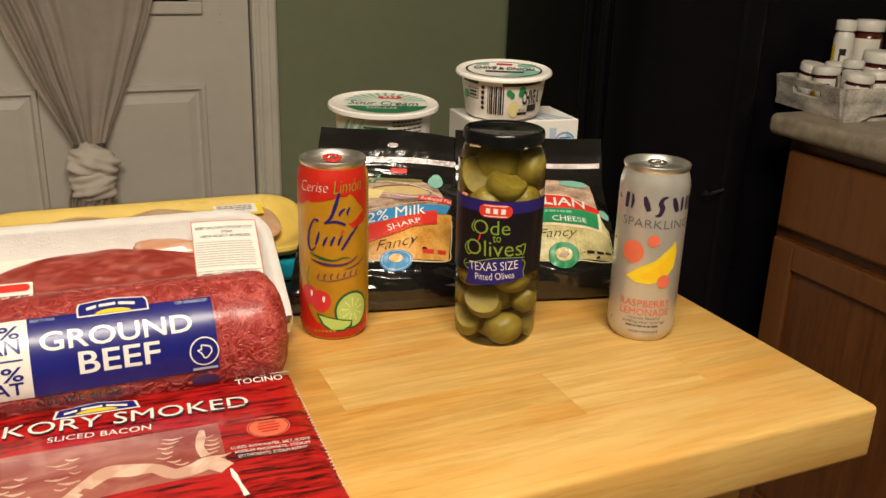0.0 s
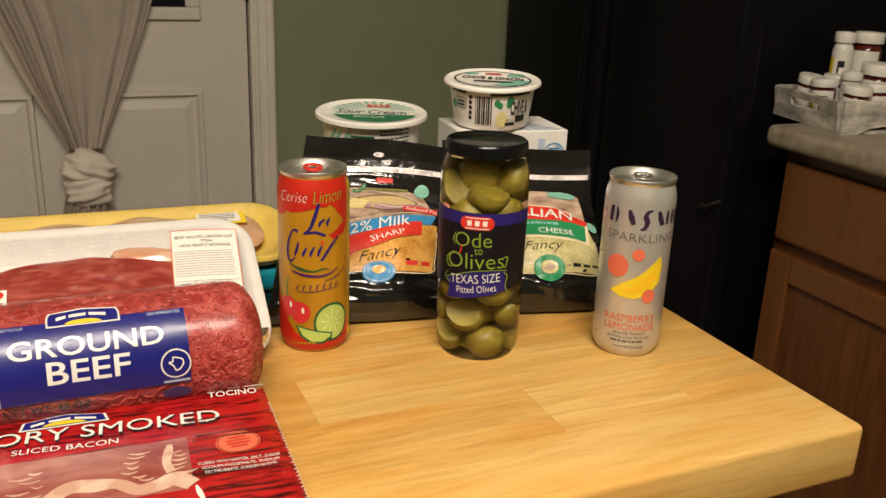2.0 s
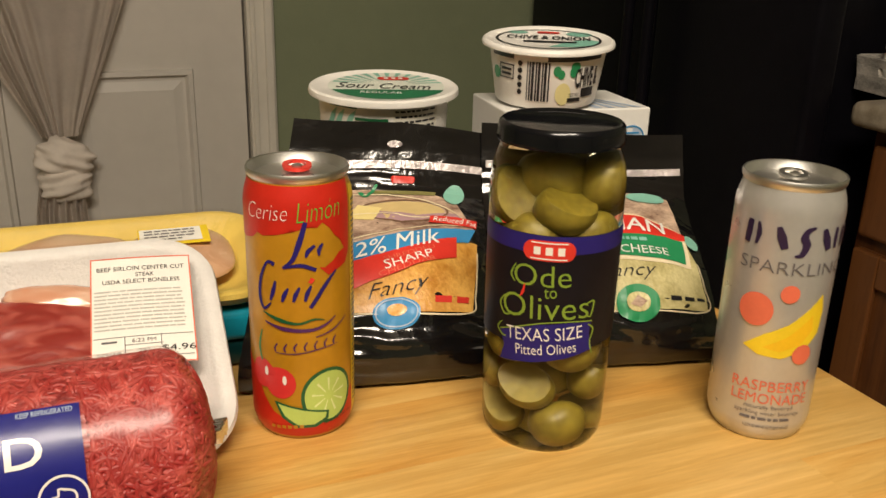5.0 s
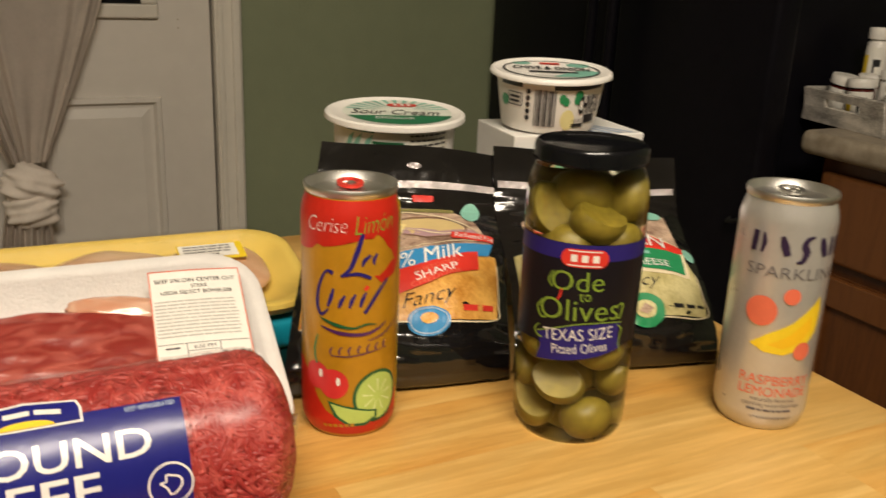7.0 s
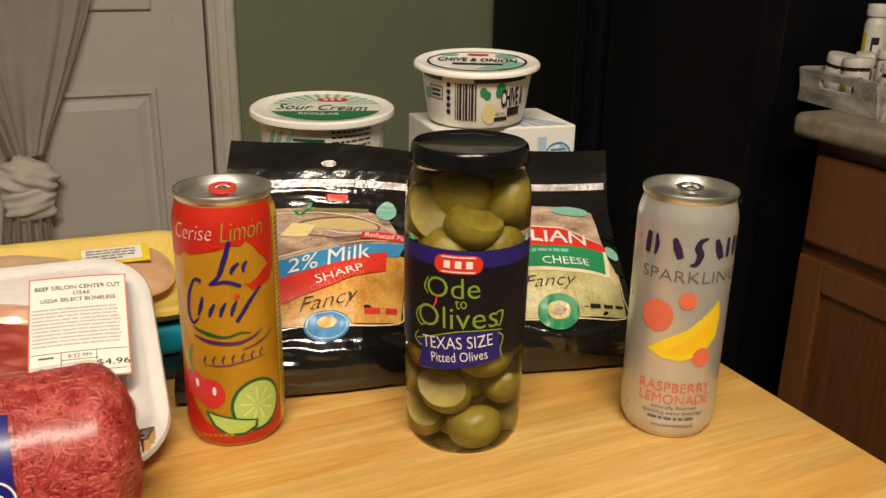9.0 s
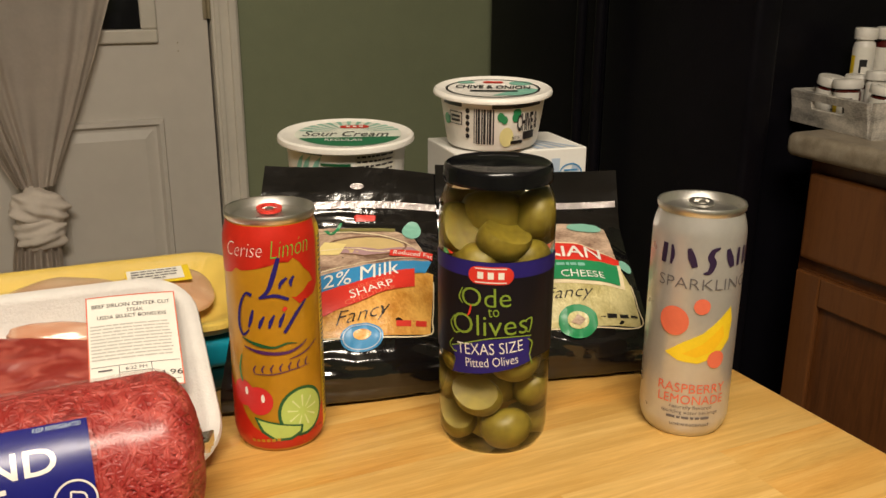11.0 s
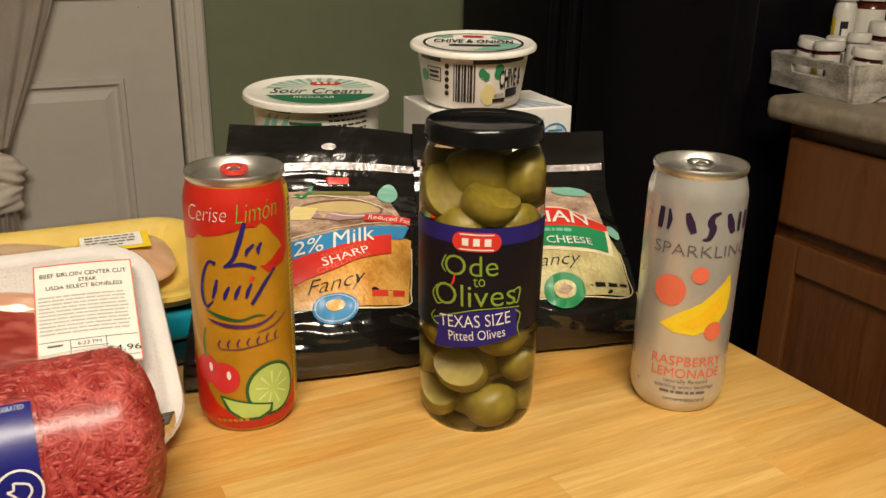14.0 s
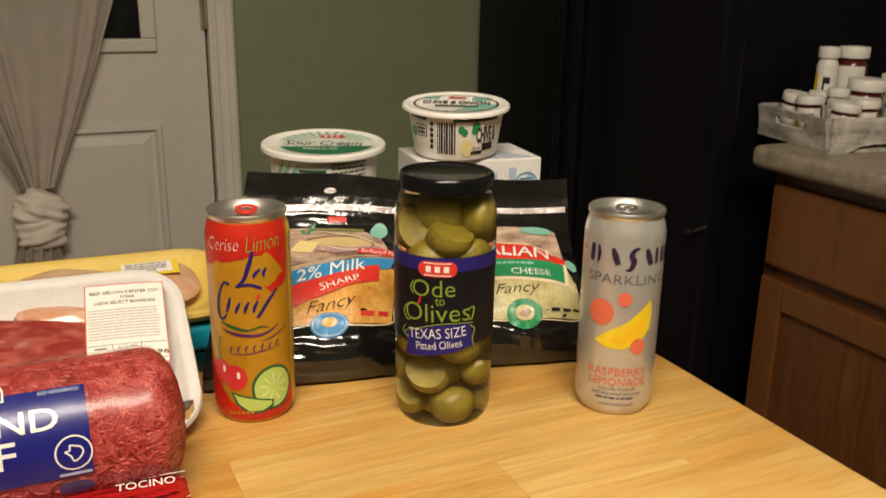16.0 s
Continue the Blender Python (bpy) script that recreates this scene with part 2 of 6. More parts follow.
def box(x0, x1, y0, y1, z0, z1, bevel=0.0, seg=2, bm=None):
    out = bm or bmesh.new()
    r = bmesh.ops.create_cube(out, size=1.0)
    bmesh.ops.scale(out, vec=(x1 - x0, y1 - y0, z1 - z0), verts=r["verts"])
    bmesh.ops.translate(out, vec=((x0 + x1) / 2, (y0 + y1) / 2, (z0 + z1) / 2), verts=r["verts"])
    if bevel:
        es = list({e for v in r["verts"] for e in v.link_edges})
        bmesh.ops.bevel(out, geom=es, offset=bevel, segments=seg, profile=0.5, affect="EDGES")
    return out


def lathe(profile, seg=64, cap_low=True, cap_high=True):
    """Surface of revolution about z from (radius, height) pairs, low to high."""
    bm = bmesh.new()
    rings = []
    for r, z in profile:
        rings.append([bm.verts.new((r * math.cos(2 * math.pi * i / seg), r * math.sin(2 * math.pi * i / seg), z)) for i in range(seg)])
    for a, b in zip(rings, rings[1:]):
        for i in range(seg):
            j = (i + 1) % seg
            bm.faces.new((a[i], a[j], b[j], b[i]))
    if cap_low:
        bm.faces.new(list(reversed(rings[0])))
    if cap_high:
        bm.faces.new(rings[-1])
    return bm


def tube(points, radius, seg=10):
    """Round bar along a list of points."""
    bm = bmesh.new()
    pts = [Vector(p) for p in points]
    rings = []
    for i, p in enumerate(pts):
        d = (pts[min(i + 1, len(pts) - 1)] - pts[max(i - 1, 0)]).normalized()
        side = d.orthogonal().normalized() if abs(d.z) > 0.99 else d.cross(Vector((0, 0, 1))).normalized()
        up = side.cross(d).normalized()
        rings.append([bm.verts.new(p + radius * (math.cos(2 * math.pi * k / seg) * side + math.sin(2 * math.pi * k / seg) * up)) for k in range(seg)])
    for a, b in zip(rings, rings[1:]):
        for k in range(seg):
            j = (k + 1) % seg
            bm.faces.new((a[k], a[j], b[j], b[k]))
    bm.faces.new(rings[0]), bm.faces.new(rings[-1])
    return bm


# ---- printing on curved surfaces: flat shapes in metres, bent by a mapping (x, y, lift) -> place ----
def grid_cut(bm, step):
    xs = [v.co.x for v in bm.verts]
    ys = [v.co.y for v in bm.verts]
    for axis, lo, hi in ((0, min(xs), max(xs)), (1, min(ys), max(ys))):
        s = step[axis]
        if not s:
            continue
        k = math.ceil(lo / s) * s
        while k < hi:
            co, no = [0, 0, 0], [0, 0, 0]
            co[axis], no[axis] = k, 1
            bmesh.ops.bisect_plane(bm, geom=bm.verts[:] + bm.edges[:] + bm.faces[:], plane_co=co, plane_no=no)
            k += s


def printed(name, bm, surf, lift, material, parent, label="", step=(0.004, 0)):
    bmesh.ops.triangulate(bm, faces=bm.faces)
    grid_cut(bm, step)
    for v in bm.verts:
        v.co = surf(v.co.x, v.co.y, lift)
    return part(name, bm, material, parent, label)


def poly(*outlines):
    bm = bmesh.new()
    for pts in outlines:
        bm.faces.new([bm.verts.new((x, y, 0)) for x, y in pts])
    return bm


def rect(cx, cy, w, h):
    return [(cx - w / 2, cy - h / 2), (cx + w / 2, cy - h / 2), (cx + w / 2, cy + h / 2), (cx - w / 2, cy + h / 2)]


def oval(cx, cy, rx, ry, a0=0, a1=360, n=36):
    full = a1 - a0 >= 360
    k = n if full else n + 1
    return [(cx + rx * math.cos(radians(a0 + (a1 - a0) * i / n)), cy + ry * math.sin(radians(a0 + (a1 - a0) * i / n))) for i in range(k)]


def pill(cx, cy, w, h, n=8):
    r = h / 2
    return ([(cx + w / 2 - r + r * math.cos(a), cy + r * math.sin(a)) for a in [math.pi * (i / n - 0.5) for i in range(n + 1)]]
            + [(cx - w / 2 + r + r * math.cos(a), cy + r * math.sin(a)) for a in [math.pi * (i / n + 0.5) for i in range(n + 1)]])


def ring(cx, cy, rx, ry, t, n=40):
    bm = bmesh.new()
    o = [bm.verts.new((x, y, 0)) for x, y in oval(cx, cy, rx, ry, n=n)]
    i = [bm.verts.new((x, y, 0)) for x, y in oval(cx, cy, rx - t, ry - t, n=n)]
    for k in range(n):
        j = (k + 1) % n
        bm.faces.new((o[k], o[j], i[j], i[k]))
    return bm


def stroke(points, widths, bm=None, sub=6):
    """Brush stroke of changing width through points (smoothed)."""
    out = bm or bmesh.new()
    P = [Vector((x, y, 0)) for x, y in points]
    fine, ws = [], []
    for i in range(len(P) - 1):
        p0, p1, p2, p3 = P[max(i - 1, 0)], P[i], P[i + 1], P[min(i + 2, len(P) - 1)]
        for k in range(sub):
            t = k / sub
            fine.append(0.5 * ((2 * p1) + (p2 - p0) * t + (2 * p0 - 5 * p1 + 4 * p2 - p3) * t * t + (3 * p1 - p0 - 3 * p2 + p3) * t ** 3))
            ws.append(widths[i] * (1 - t) + widths[i + 1] * t)
    fine.append(P[-1]), ws.append(widths[-1])
    last = None
    for i, p in enumerate(fine):
        d = fine[min(i + 1, len(fine) - 1)] - fine[max(i - 1, 0)]
        nrm = Vector((-d.y, d.x, 0)).normalized() * ws[i] / 2
        pair = (out.verts.new(p + nrm), out.verts.new(p - nrm))
        if last:
            out.faces.new((last[0], last[1], pair[1], pair[0]))
        last = pair
    return out


def text(s, cx, cy, w, h, slant=0.0, tilt=0.0, bold=0.0):
    """Lettering as flat faces that fill a box of w by h metres round (cx, cy)."""
    cu = bpy.data.curves.new("lettering", "FONT")
    cu.body, cu.resolution_u, cu.shear, cu.offset = s, 3, slant, bold
    ob = new("lettering", cu)
    me = bpy.data.meshes.new_from_object(ob.evaluated_get(bpy.context.evaluated_depsgraph_get()))
    bpy.data.objects.remove(ob)
    bm = bmesh.new()
    bm.from_mesh(me)
    bpy.data.meshes.remove(me)
    xs = [v.co.x for v in bm.verts]
    ys = [v.co.y for v in bm.verts]
    ct, st = math.cos(radians(tilt)), math.sin(radians(tilt))
    for v in bm.verts:
        x = ((v.co.x - min(xs)) / (max(xs) - min(xs)) - 0.5) * w
        y = ((v.co.y - min(ys)) / (max(ys) - min(ys)) - 0.5) * h
        v.co = (cx + x * ct - y * st, cy + x * st + y * ct, 0)
    return bm


def bars(cx, cy, w, lines, pitch, height, seed=1, gap=0.12):
    """Rows of unreadable small print as bars."""
    rnd = random.Random(seed)
    out = []
    for i in range(lines):
        y = cy - i * pitch
        x = cx - w / 2
        end = cx + w / 2 - (rnd.random() * 0.35 * w if i == lines - 1 else rnd.random() * 0.05 * w)
        while x < end:
            k = min(end - x, w * (0.06 + 0.13 * rnd.random()))
            out.append(rect(x + k / 2, y, k, height))
            x += k + w * gap * 0.25
    return poly(*out)


def round_surface(radius, eye, centre):
    """Mapping for a standing cylinder (in its own frame): x runs to the viewer's right from the side facing the eye, y is the height.
    radius may be a function of the height."""
    d = Vector((eye[0] - centre[0], eye[1] - centre[1], 0)).normalized()
    right = Vector((-d.y, d.x, 0))

    def surf(x, y, lift):
        r = radius(y) if callable(radius) else radius
        a = x / r
        return (r + lift + 0.0002) * (d * math.cos(a) + right * math.sin(a)) + Vector((0, 0, y))
    return surf


EYE_AT = (0.25, 0.40)
TOP = 0.90

# ---- the room ----
solid("floor", box(-2.2, 2.2, -2.7, 2.6, -0.05, 0.0), M_FLOOR, "brown vinyl kitchen floor", "floor", smooth=False)
solid("ceiling", box(-2.2, 2.2, -2.7, 2.6, 2.45, 2.5), M_CEIL, "plain off-white ceiling with fine texture", "ceiling", smooth=False)
DOOR_L, DOOR_R = -0.24, 0.617
solid("wall_north_east", box(0.682, 2.1, 2.40, 2.52, 0, 2.45), M_GREEN, "sage green painted wall beside the door", "wall", smooth=False)
solid("wall_north_west", box(-2.1, -0.305, 2.40, 2.52, 0, 2.45), M_GREEN, "sage green painted wall beyond the door", "wall", smooth=False)
solid("wall_north_top", box(-0.305, 0.682, 2.40, 2.52, 2.131, 2.45), M_GREEN, "sage green painted wall above the door", "wall", smooth=False)
solid("wall_east", box(2.1, 2.2, -2.6, 2.52, 0, 2.45), M_GREEN, "sage green painted wall behind the counter", "wall", smooth=False)
solid("wall_west", box(-2.2, -2.1, -2.6, 2.52, 0, 2.45), M_GREEN, "sage green painted side wall", "wall", smooth=False)
solid("wall_south", box(-2.2, 2.2, -2.7, -2.6, 0, 2.45), M_GREEN, "sage green painted end wall", "wall", smooth=False)


def casing(x0, x1):
    bm = box(x0, x1, 2.382, 2.40, 0, 2.13, 0.003)
    w = x1 - x0
    box(x0 + w * 0.62, x1 - 0.004, 2.374, 2.384, 0, 2.13, 0.004, bm=bm)
    box(x0 + 0.006, x0 + w * 0.3, 2.377, 2.384, 0, 2.13, 0.003, bm=bm)
    box(x0, x1, 2.40, 2.47, 0, 2.13, bm=bm)
    return bm


solid("trim_east", casing(0.622, 0.681), M_TRIM, "off-white moulded wooden door casing", "door trim", smooth=False)
solid("trim_west", casing(-0.304, -0.245), M_TRIM, "off-white moulded wooden door casing", "door trim", smooth=False)
solid("trim_top", box(-0.304, 0.681, 2.382, 2.47, 2.07, 2.13, 0.003), M_TRIM, "off-white wooden casing above the door", "door trim", smooth=False)

door = thing("door_1", (0, 0, 0), "greyish white panelled exterior door with a small dark window", "door", kind="structure")
part("door_leaf", box(DOOR_L, DOOR_R, 2.404, 2.444, 0.01, 2.068, 0.002), M_DOOR, door, smooth=False)


def raised_panel(x0, x1, z0, z1):
    """A moulded groove round a raised field, standing on the door's face."""
    bm = bmesh.new()
    rows = [(0.0, 2.4045), (0.003, 2.393), (0.012, 2.392), (0.018, 2.4030), (0.024, 2.4035), (0.044, 2.3985)]
    loops = []
    for inset, y in rows:
        loops.append([bm.verts.new((x, y, z)) for x, z in ((x0 + inset, z0 + inset), (x1 - inset, z0 + inset), (x1 - inset, z1 - inset), (x0 + inset, z1 - inset))])
    for a, b in zip(loops, loops[1:]):
        for i in range(4):
            bm.faces.new((a[i], a[(i + 1) % 4], b[(i + 1) % 4], b[i]))
    bm.faces.new(loops[-1])
    return bm


part("door_panel", raised_panel(0.245, 0.506, 0.22, 0.878), M_DOOR, door, smooth=False)
part("door_panel", raised_panel(-0.13, 0.131, 0.22, 0.878), M_DOOR, door, smooth=False)
WX0, WX1, WZ0, WZ1 = -0.13, 0.508, 1.041, 1.93
pane_frame = bmesh.new()
for a, b, c, d in ((WX0, WX1, WZ0, WZ0 + 0.029), (WX0, WX1, WZ1 - 0.034, WZ1), (WX0, WX0 + 0.034, WZ0 + 0.029, WZ1 - 0.034), (WX1 - 0.034, WX1, WZ0 + 0.029, WZ1 - 0.034)):
    box(a, b, 2.392, 2.404, c, d, 0.004, bm=pane_frame)
window = part("window_frame", pane_frame, M_TRIM, door, "off-white raised window frame", smooth=False)
part("pane", box(WX0 + 0.03, WX1 - 0.03, 2.3985, 2.4035, WZ0 + 0.03, WZ1 - 0.03), M_NIGHT, window, "pane with the dark night behind", smooth=False)
for z in (1.020, 1.038):
    part("nail_mark", box(0.5475, 0.5505, 2.4030, 2.4046, z, z + 0.003), M_BRASS, door, smooth=False)
for z in (0.28, 1.135, 1.86):
    hinge = part("hinge", lathe([(0.0065, -0.045), (0.0065, 0.045)], 14), M_BRASS, door, "worn metal hinge")
    hinge.matrix_local = pose(0.6195, 2.394, z)
    part("pin_head", lathe([(0.008, 0.045), (0.008, 0.049), (0.004, 0.053)], 14), M_BRASS, hinge)
    part("hinge_leaf", box(-0.012, 0.012, 0.004, 0.007, -0.045, 0.045), M_BRASS, hinge, smooth=False)

# ---- curtain on the door ----
def curtain_mesh():
    bm = bmesh.new()
    keys = [(0.755, 0.192, 0.266, 0.012), (0.80, 0.172, 0.283, 0.014), (0.90, 0.122, 0.326, 0.016), (1.02, 0.070, 0.374, 0.017),
            (1.15, 0.005, 0.420, 0.018), (1.35, -0.07, 0.46, 0.018), (1.60, -0.12, 0.49, 0.018), (1.95, -0.14, 0.505, 0.018)]
    nu, nz = 160, 70
    rows = []
    for k in range(nz + 1):
        z = 0.755 + (1.95 - 0.755) * (k / nz) ** 1.4
        for a, b in zip(keys, keys[1:]):
            if a[0] <= z <= b[0] + 1e-6:
                t = (z - a[0]) / (b[0] - a[0])
                x0, x1, amp = (a[i] * (1 - t) + b[i] * t for i in (1, 2, 3))
        row = []
        for i in range(nu + 1):
            u = i / nu
            ph = 2 * math.pi * (6.2 * u + 0.55 * math.sin(6 * u) + 0.22 * math.sin(3 * z + 9 * u))
            f = math.sin(ph) + 0.35 * math.sin(2.3 * ph + 1)
            sag = 0.010 * math.sin(math.pi * u)
            y = 2.362 - sag - amp * 0.62 * f * (0.6 + 0.4 * math.sin(5 * u + 1)) + 0.004 * noise.noise((u * 9, z * 5, 0))
            row.append(bm.verts.new((x0 + (x1 - x0) * u + 0.003 * noise.noise((u * 4, z * 3, 4)), y, z)))
        rows.append(row)
    for a, b in zip(rows, rows[1:]):
        for i in range(nu):
            bm.faces.new((a[i], a[i + 1], b[i + 1], b[i]))
    bmesh.ops.solidify(bm, geom=bm.faces[:], thickness=0.0012)
    return bm


def cloth_lump(cx, cz, rx, rz, ry, twist, seed):
    """Wound cloth: a lump with spiral ridges."""
    bm = bmesh.new()
    bmesh.ops.create_uvsphere(bm, u_segments=56, v_segments=40, radius=1)
    for v in bm.verts:
        p = v.co.copy()
        a = math.atan2(p.y, p.x)
        f = 0.065 * math.sin(7 * (p.z * 1.1 + twist * p.x) + seed) + 0.05 * math.sin(13 * (p.z + 0.5 * twist * p.x) + 2 * seed)
        f += 0.20 * noise.noise(p * 1.7 + Vector((seed, 0, 0)))
        v.co = Vector((cx + p.x * rx * (1 + f), 2.352 + p.y * ry * (1 + f), cz + p.z * rz * (1 + 0.5 * f)))
    return bm


curtain = thing("curtain", (0, 0, 0), "beige sheer cloth curtain knotted in the middle of the door", "curtain")
part("drape", curtain_mesh(), M_CURTAIN, curtain)
part("knot", cloth_lump(0.229, 0.712, 0.058, 0.044, 0.034, 0.9, 1.3), M_CURTAIN, curtain, "wound cloth knot")
part("knot_wrap", cloth_lump(0.226, 0.660, 0.054, 0.040, 0.034, -0.5, 3.1), M_CURTAIN, curtain)
tail = bmesh.new()
tr = []
for k in range(26):
    z = 0.665 - 0.30 * k / 25
    half = 0.043 + 0.020 * (k / 25) ** 0.8
    tr.append([tail.verts.new((0.218 - half + 2 * half * i / 60 + 0.004 * math.sin(z * 30), 2.352 - 0.010 * math.sin(i * 0.62 + 2 * math.sin(i * 0.1)) - 0.014 * math.sin(math.pi * i / 60), z)) for i in range(61)])
for a, b in zip(tr, tr[1:]):
    for i in range(60):
        tail.faces.new((a[i], a[i + 1], b[i + 1], b[i]))
bmesh.ops.solidify(tail, geom=tail.faces[:], thickness=0.0012)
part("tail", tail, M_CURTAIN, curtain)
rod = thing("curtain_rod", (0, 0, 0), "thin white curtain rod on the door", "curtain rod")
part("rod", tube([(-0.16, 2.372, 1.945), (0.52, 2.372, 1.945)], 0.006), M_TRIM, rod)
for x in (-0.155, 0.515):
    part("bracket", box(x - 0.006, x + 0.006, 2.366, 2.404, 1.935, 1.955, 0.001), M_TRIM, rod, smooth=False)

# ---- ceiling lamp ----
fixture = thing("ceiling_lamp", (LAMP_AT[0], LAMP_AT[1], 2.45), "long white fluorescent ceiling lamp", "ceiling lamp")
part("housing", box(-0.60, 0.60, -0.17, 0.17, -0.075, 0.0, 0.01), M_WHITE, fixture)

# ---- fridge and counter ----
FX = 1.305
fridge = thing("refrigerator", (0, 0, 0), "tall black refrigerator beside the counter", "refrigerator")
part("body", box(FX + 0.06, 2.06, 1.540, 2.372, 0.03, 1.75, 0.006), M_FRIDGE, fridge, smooth=False)
part("door", box(FX, FX + 0.055, 1.885, 2.372, 0.08, 1.75, 0.012, 3), M_FRIDGE, fridge)
part("door", box(FX, FX + 0.055, 1.465, 1.879, 0.08, 1.75, 0.012, 3), M_FRIDGE, fridge)
part("gasket", box(FX + 0.05, FX + 0.064, 1.542, 2.36, 0.09, 1.74), M_RUBBER, fridge, smooth=False)
for y in (1.85, 1.915):
    part("handle", tube([(FX + 0.004, y, 0.55), (FX - 0.03, y, 0.60), (FX - 0.034, y, 1.0), (FX - 0.03, y, 1.40), (FX + 0.004, y, 1.45)], 0.011), M_FRIDGE, fridge)
for x, y in ((1.42, 1.51), (1.42, 2.33), (2.0, 1.51), (2.0, 2.33)):
    foot = part("foot", lathe([(0.02, 0.0), (0.02, 0.035)], 14), M_RUBBER, fridge)
    foot.matrix_local = pose(x, y, 0)

led = bpy.data.materials.new("blue_display")
led.use_nodes = True
led.node_tree.nodes["Principled BSDF"].inputs["Base Color"].default_value = (0.01, 0.01, 0.05, 1)
led.node_tree.nodes["Principled BSDF"].inputs["Emission Color"].default_value = (0.06, 0.04, 1.0, 1)
led.node_tree.nodes["Principled BSDF"].inputs["Emission Strength"].default_value = 0.22
part("display", box(FX - 0.002, FX + 0.002, 1.948, 1.966, 0.832, 0.842, 0.001), led, fridge, "dim blue glowing display", smooth=False)
part("latch", tube([(FX + 0.002, 1.505, 0.776), (FX - 0.014, 1.498, 0.774), (FX - 0.020, 1.480, 0.778), (FX - 0.018, 1.466, 0.786), (FX + 0.002, 1.462, 0.792)], 0.0034), mat("dull_steel", (0.018, 0.017, 0.016), 0.5, spec=0.2), fridge, "small dull metal latch")

CX, CEND = 1.402, 1.425
cab = thing("base_cabinet", (0, 0, 0), "brown stained oak kitchen base cabinet under the counter", "cabinet", "kitchen base cabinets")
part("carcass", box(CX + 0.018, 2.09, CEND - 0.46, CEND, 0.09, 0.899), M_CAB, cab, smooth=False)
part("toe_kick", box(CX + 0.08, 2.09, CEND - 0.46, CEND - 0.005, 0.0, 0.09), M_RUBBER, cab, smooth=False)


def cabinet_front(y0, y1, z0, z1):
    """A frame-and-panel front that faces -x."""
    return box(CX, CX + 0.018, y0, y1, z0, z1, 0.008, 3)


part("drawer_front", cabinet_front(CEND - 0.455, CEND - 0.012, 0.726, 0.874), M_CAB, cab, smooth=False)
cdoor = part("cabinet_door", box(CX + 0.011, CX + 0.0175, CEND - 0.455, CEND - 0.012, 0.11, 0.705), M_CAB, cab, smooth=False)
SW = 0.052
for y0, y1 in ((CEND - 0.455, CEND - 0.455 + SW), (CEND - 0.012 - SW, CEND - 0.012)):
    part("stile", box(CX, CX + 0.0108, y0, y1, 0.11, 0.705, 0.003), M_CAB, cdoor, smooth=False)
for z0, z1 in ((0.11, 0.11 + SW), (0.704 - SW, 0.704)):
    part("rail", box(CX, CX + 0.0108, CEND - 0.4545 + SW, CEND - 0.0125 - SW, z0, z1, 0.003), M_CAB, cdoor, smooth=False)
copy_thing(cab, pose(0, -0.462, 0))
top = box(CX - 0.028, 2.095, -0.4, CEND + 0.022, 0.900, 0.940, 0.014, 4)
tagged(new("countertop", finish("countertop", top, M_COUNTER)), "brown laminate kitchen countertop with a rounded front edge", "countertop")

# ---- crate with bottles on the counter ----
CR = (1.430, 1.325, 0.940)
crate = thing("wooden_crate", (CR[0], CR[1], CR[2]), "small whitewashed wooden crate holding medicine bottles", "crate", turn=-10)
CL, CW, CHH, ct = 0.30, 0.206, 0.058, 0.008
near = bmesh.new()
arch = [(0.0, 0.0), (0.035, 0.0), (0.055, 0.010), (0.085, 0.014), (0.150, 0.014), (0.215, 0.014), (0.245, 0.010), (0.265, 0.0), (CL, 0.0), (CL, CHH), (0.0, CHH)]
nf = near.faces.new([near.verts.new((x, 0, z)) for x, z in arch])
nr = bmesh.ops.extrude_face_region(near, geom=[nf])
bmesh.ops.translate(near, vec=(0, ct, 0), verts=[v for v in nr["geom"] if isinstance(v, bmesh.types.BMVert)])
part("side", near, M_CRATE, crate, "crate side with an arched foot", smooth=False)
part("side", box(0, CL, CW - ct, CW, 0, CHH, 0.0015), M_CRATE, crate, smooth=False)
endp = bmesh.new()
for a, b, c, d in ((ct, CW - ct, 0, 0.030), (ct, 0.062, 0.030, 0.044), (CW - 0.062, CW - ct, 0.030, 0.044), (ct, CW - ct, 0.044, CHH)):
    box(0, ct, a, b, c, d, 0.0008, bm=endp)
part("end", endp, M_CRATE, crate, "crate end with a hand slot", smooth=False).matrix_local = pose(0, 0, 0, 0, -11, 0)
part("end", box(CL - ct, CL, ct, CW - ct, 0, CHH, 0.0015), M_CRATE, crate, smooth=False)
part("bottom", box(ct, CL - ct, ct, CW - ct, 0.0, 0.006), M_CRATE, crate, smooth=False)


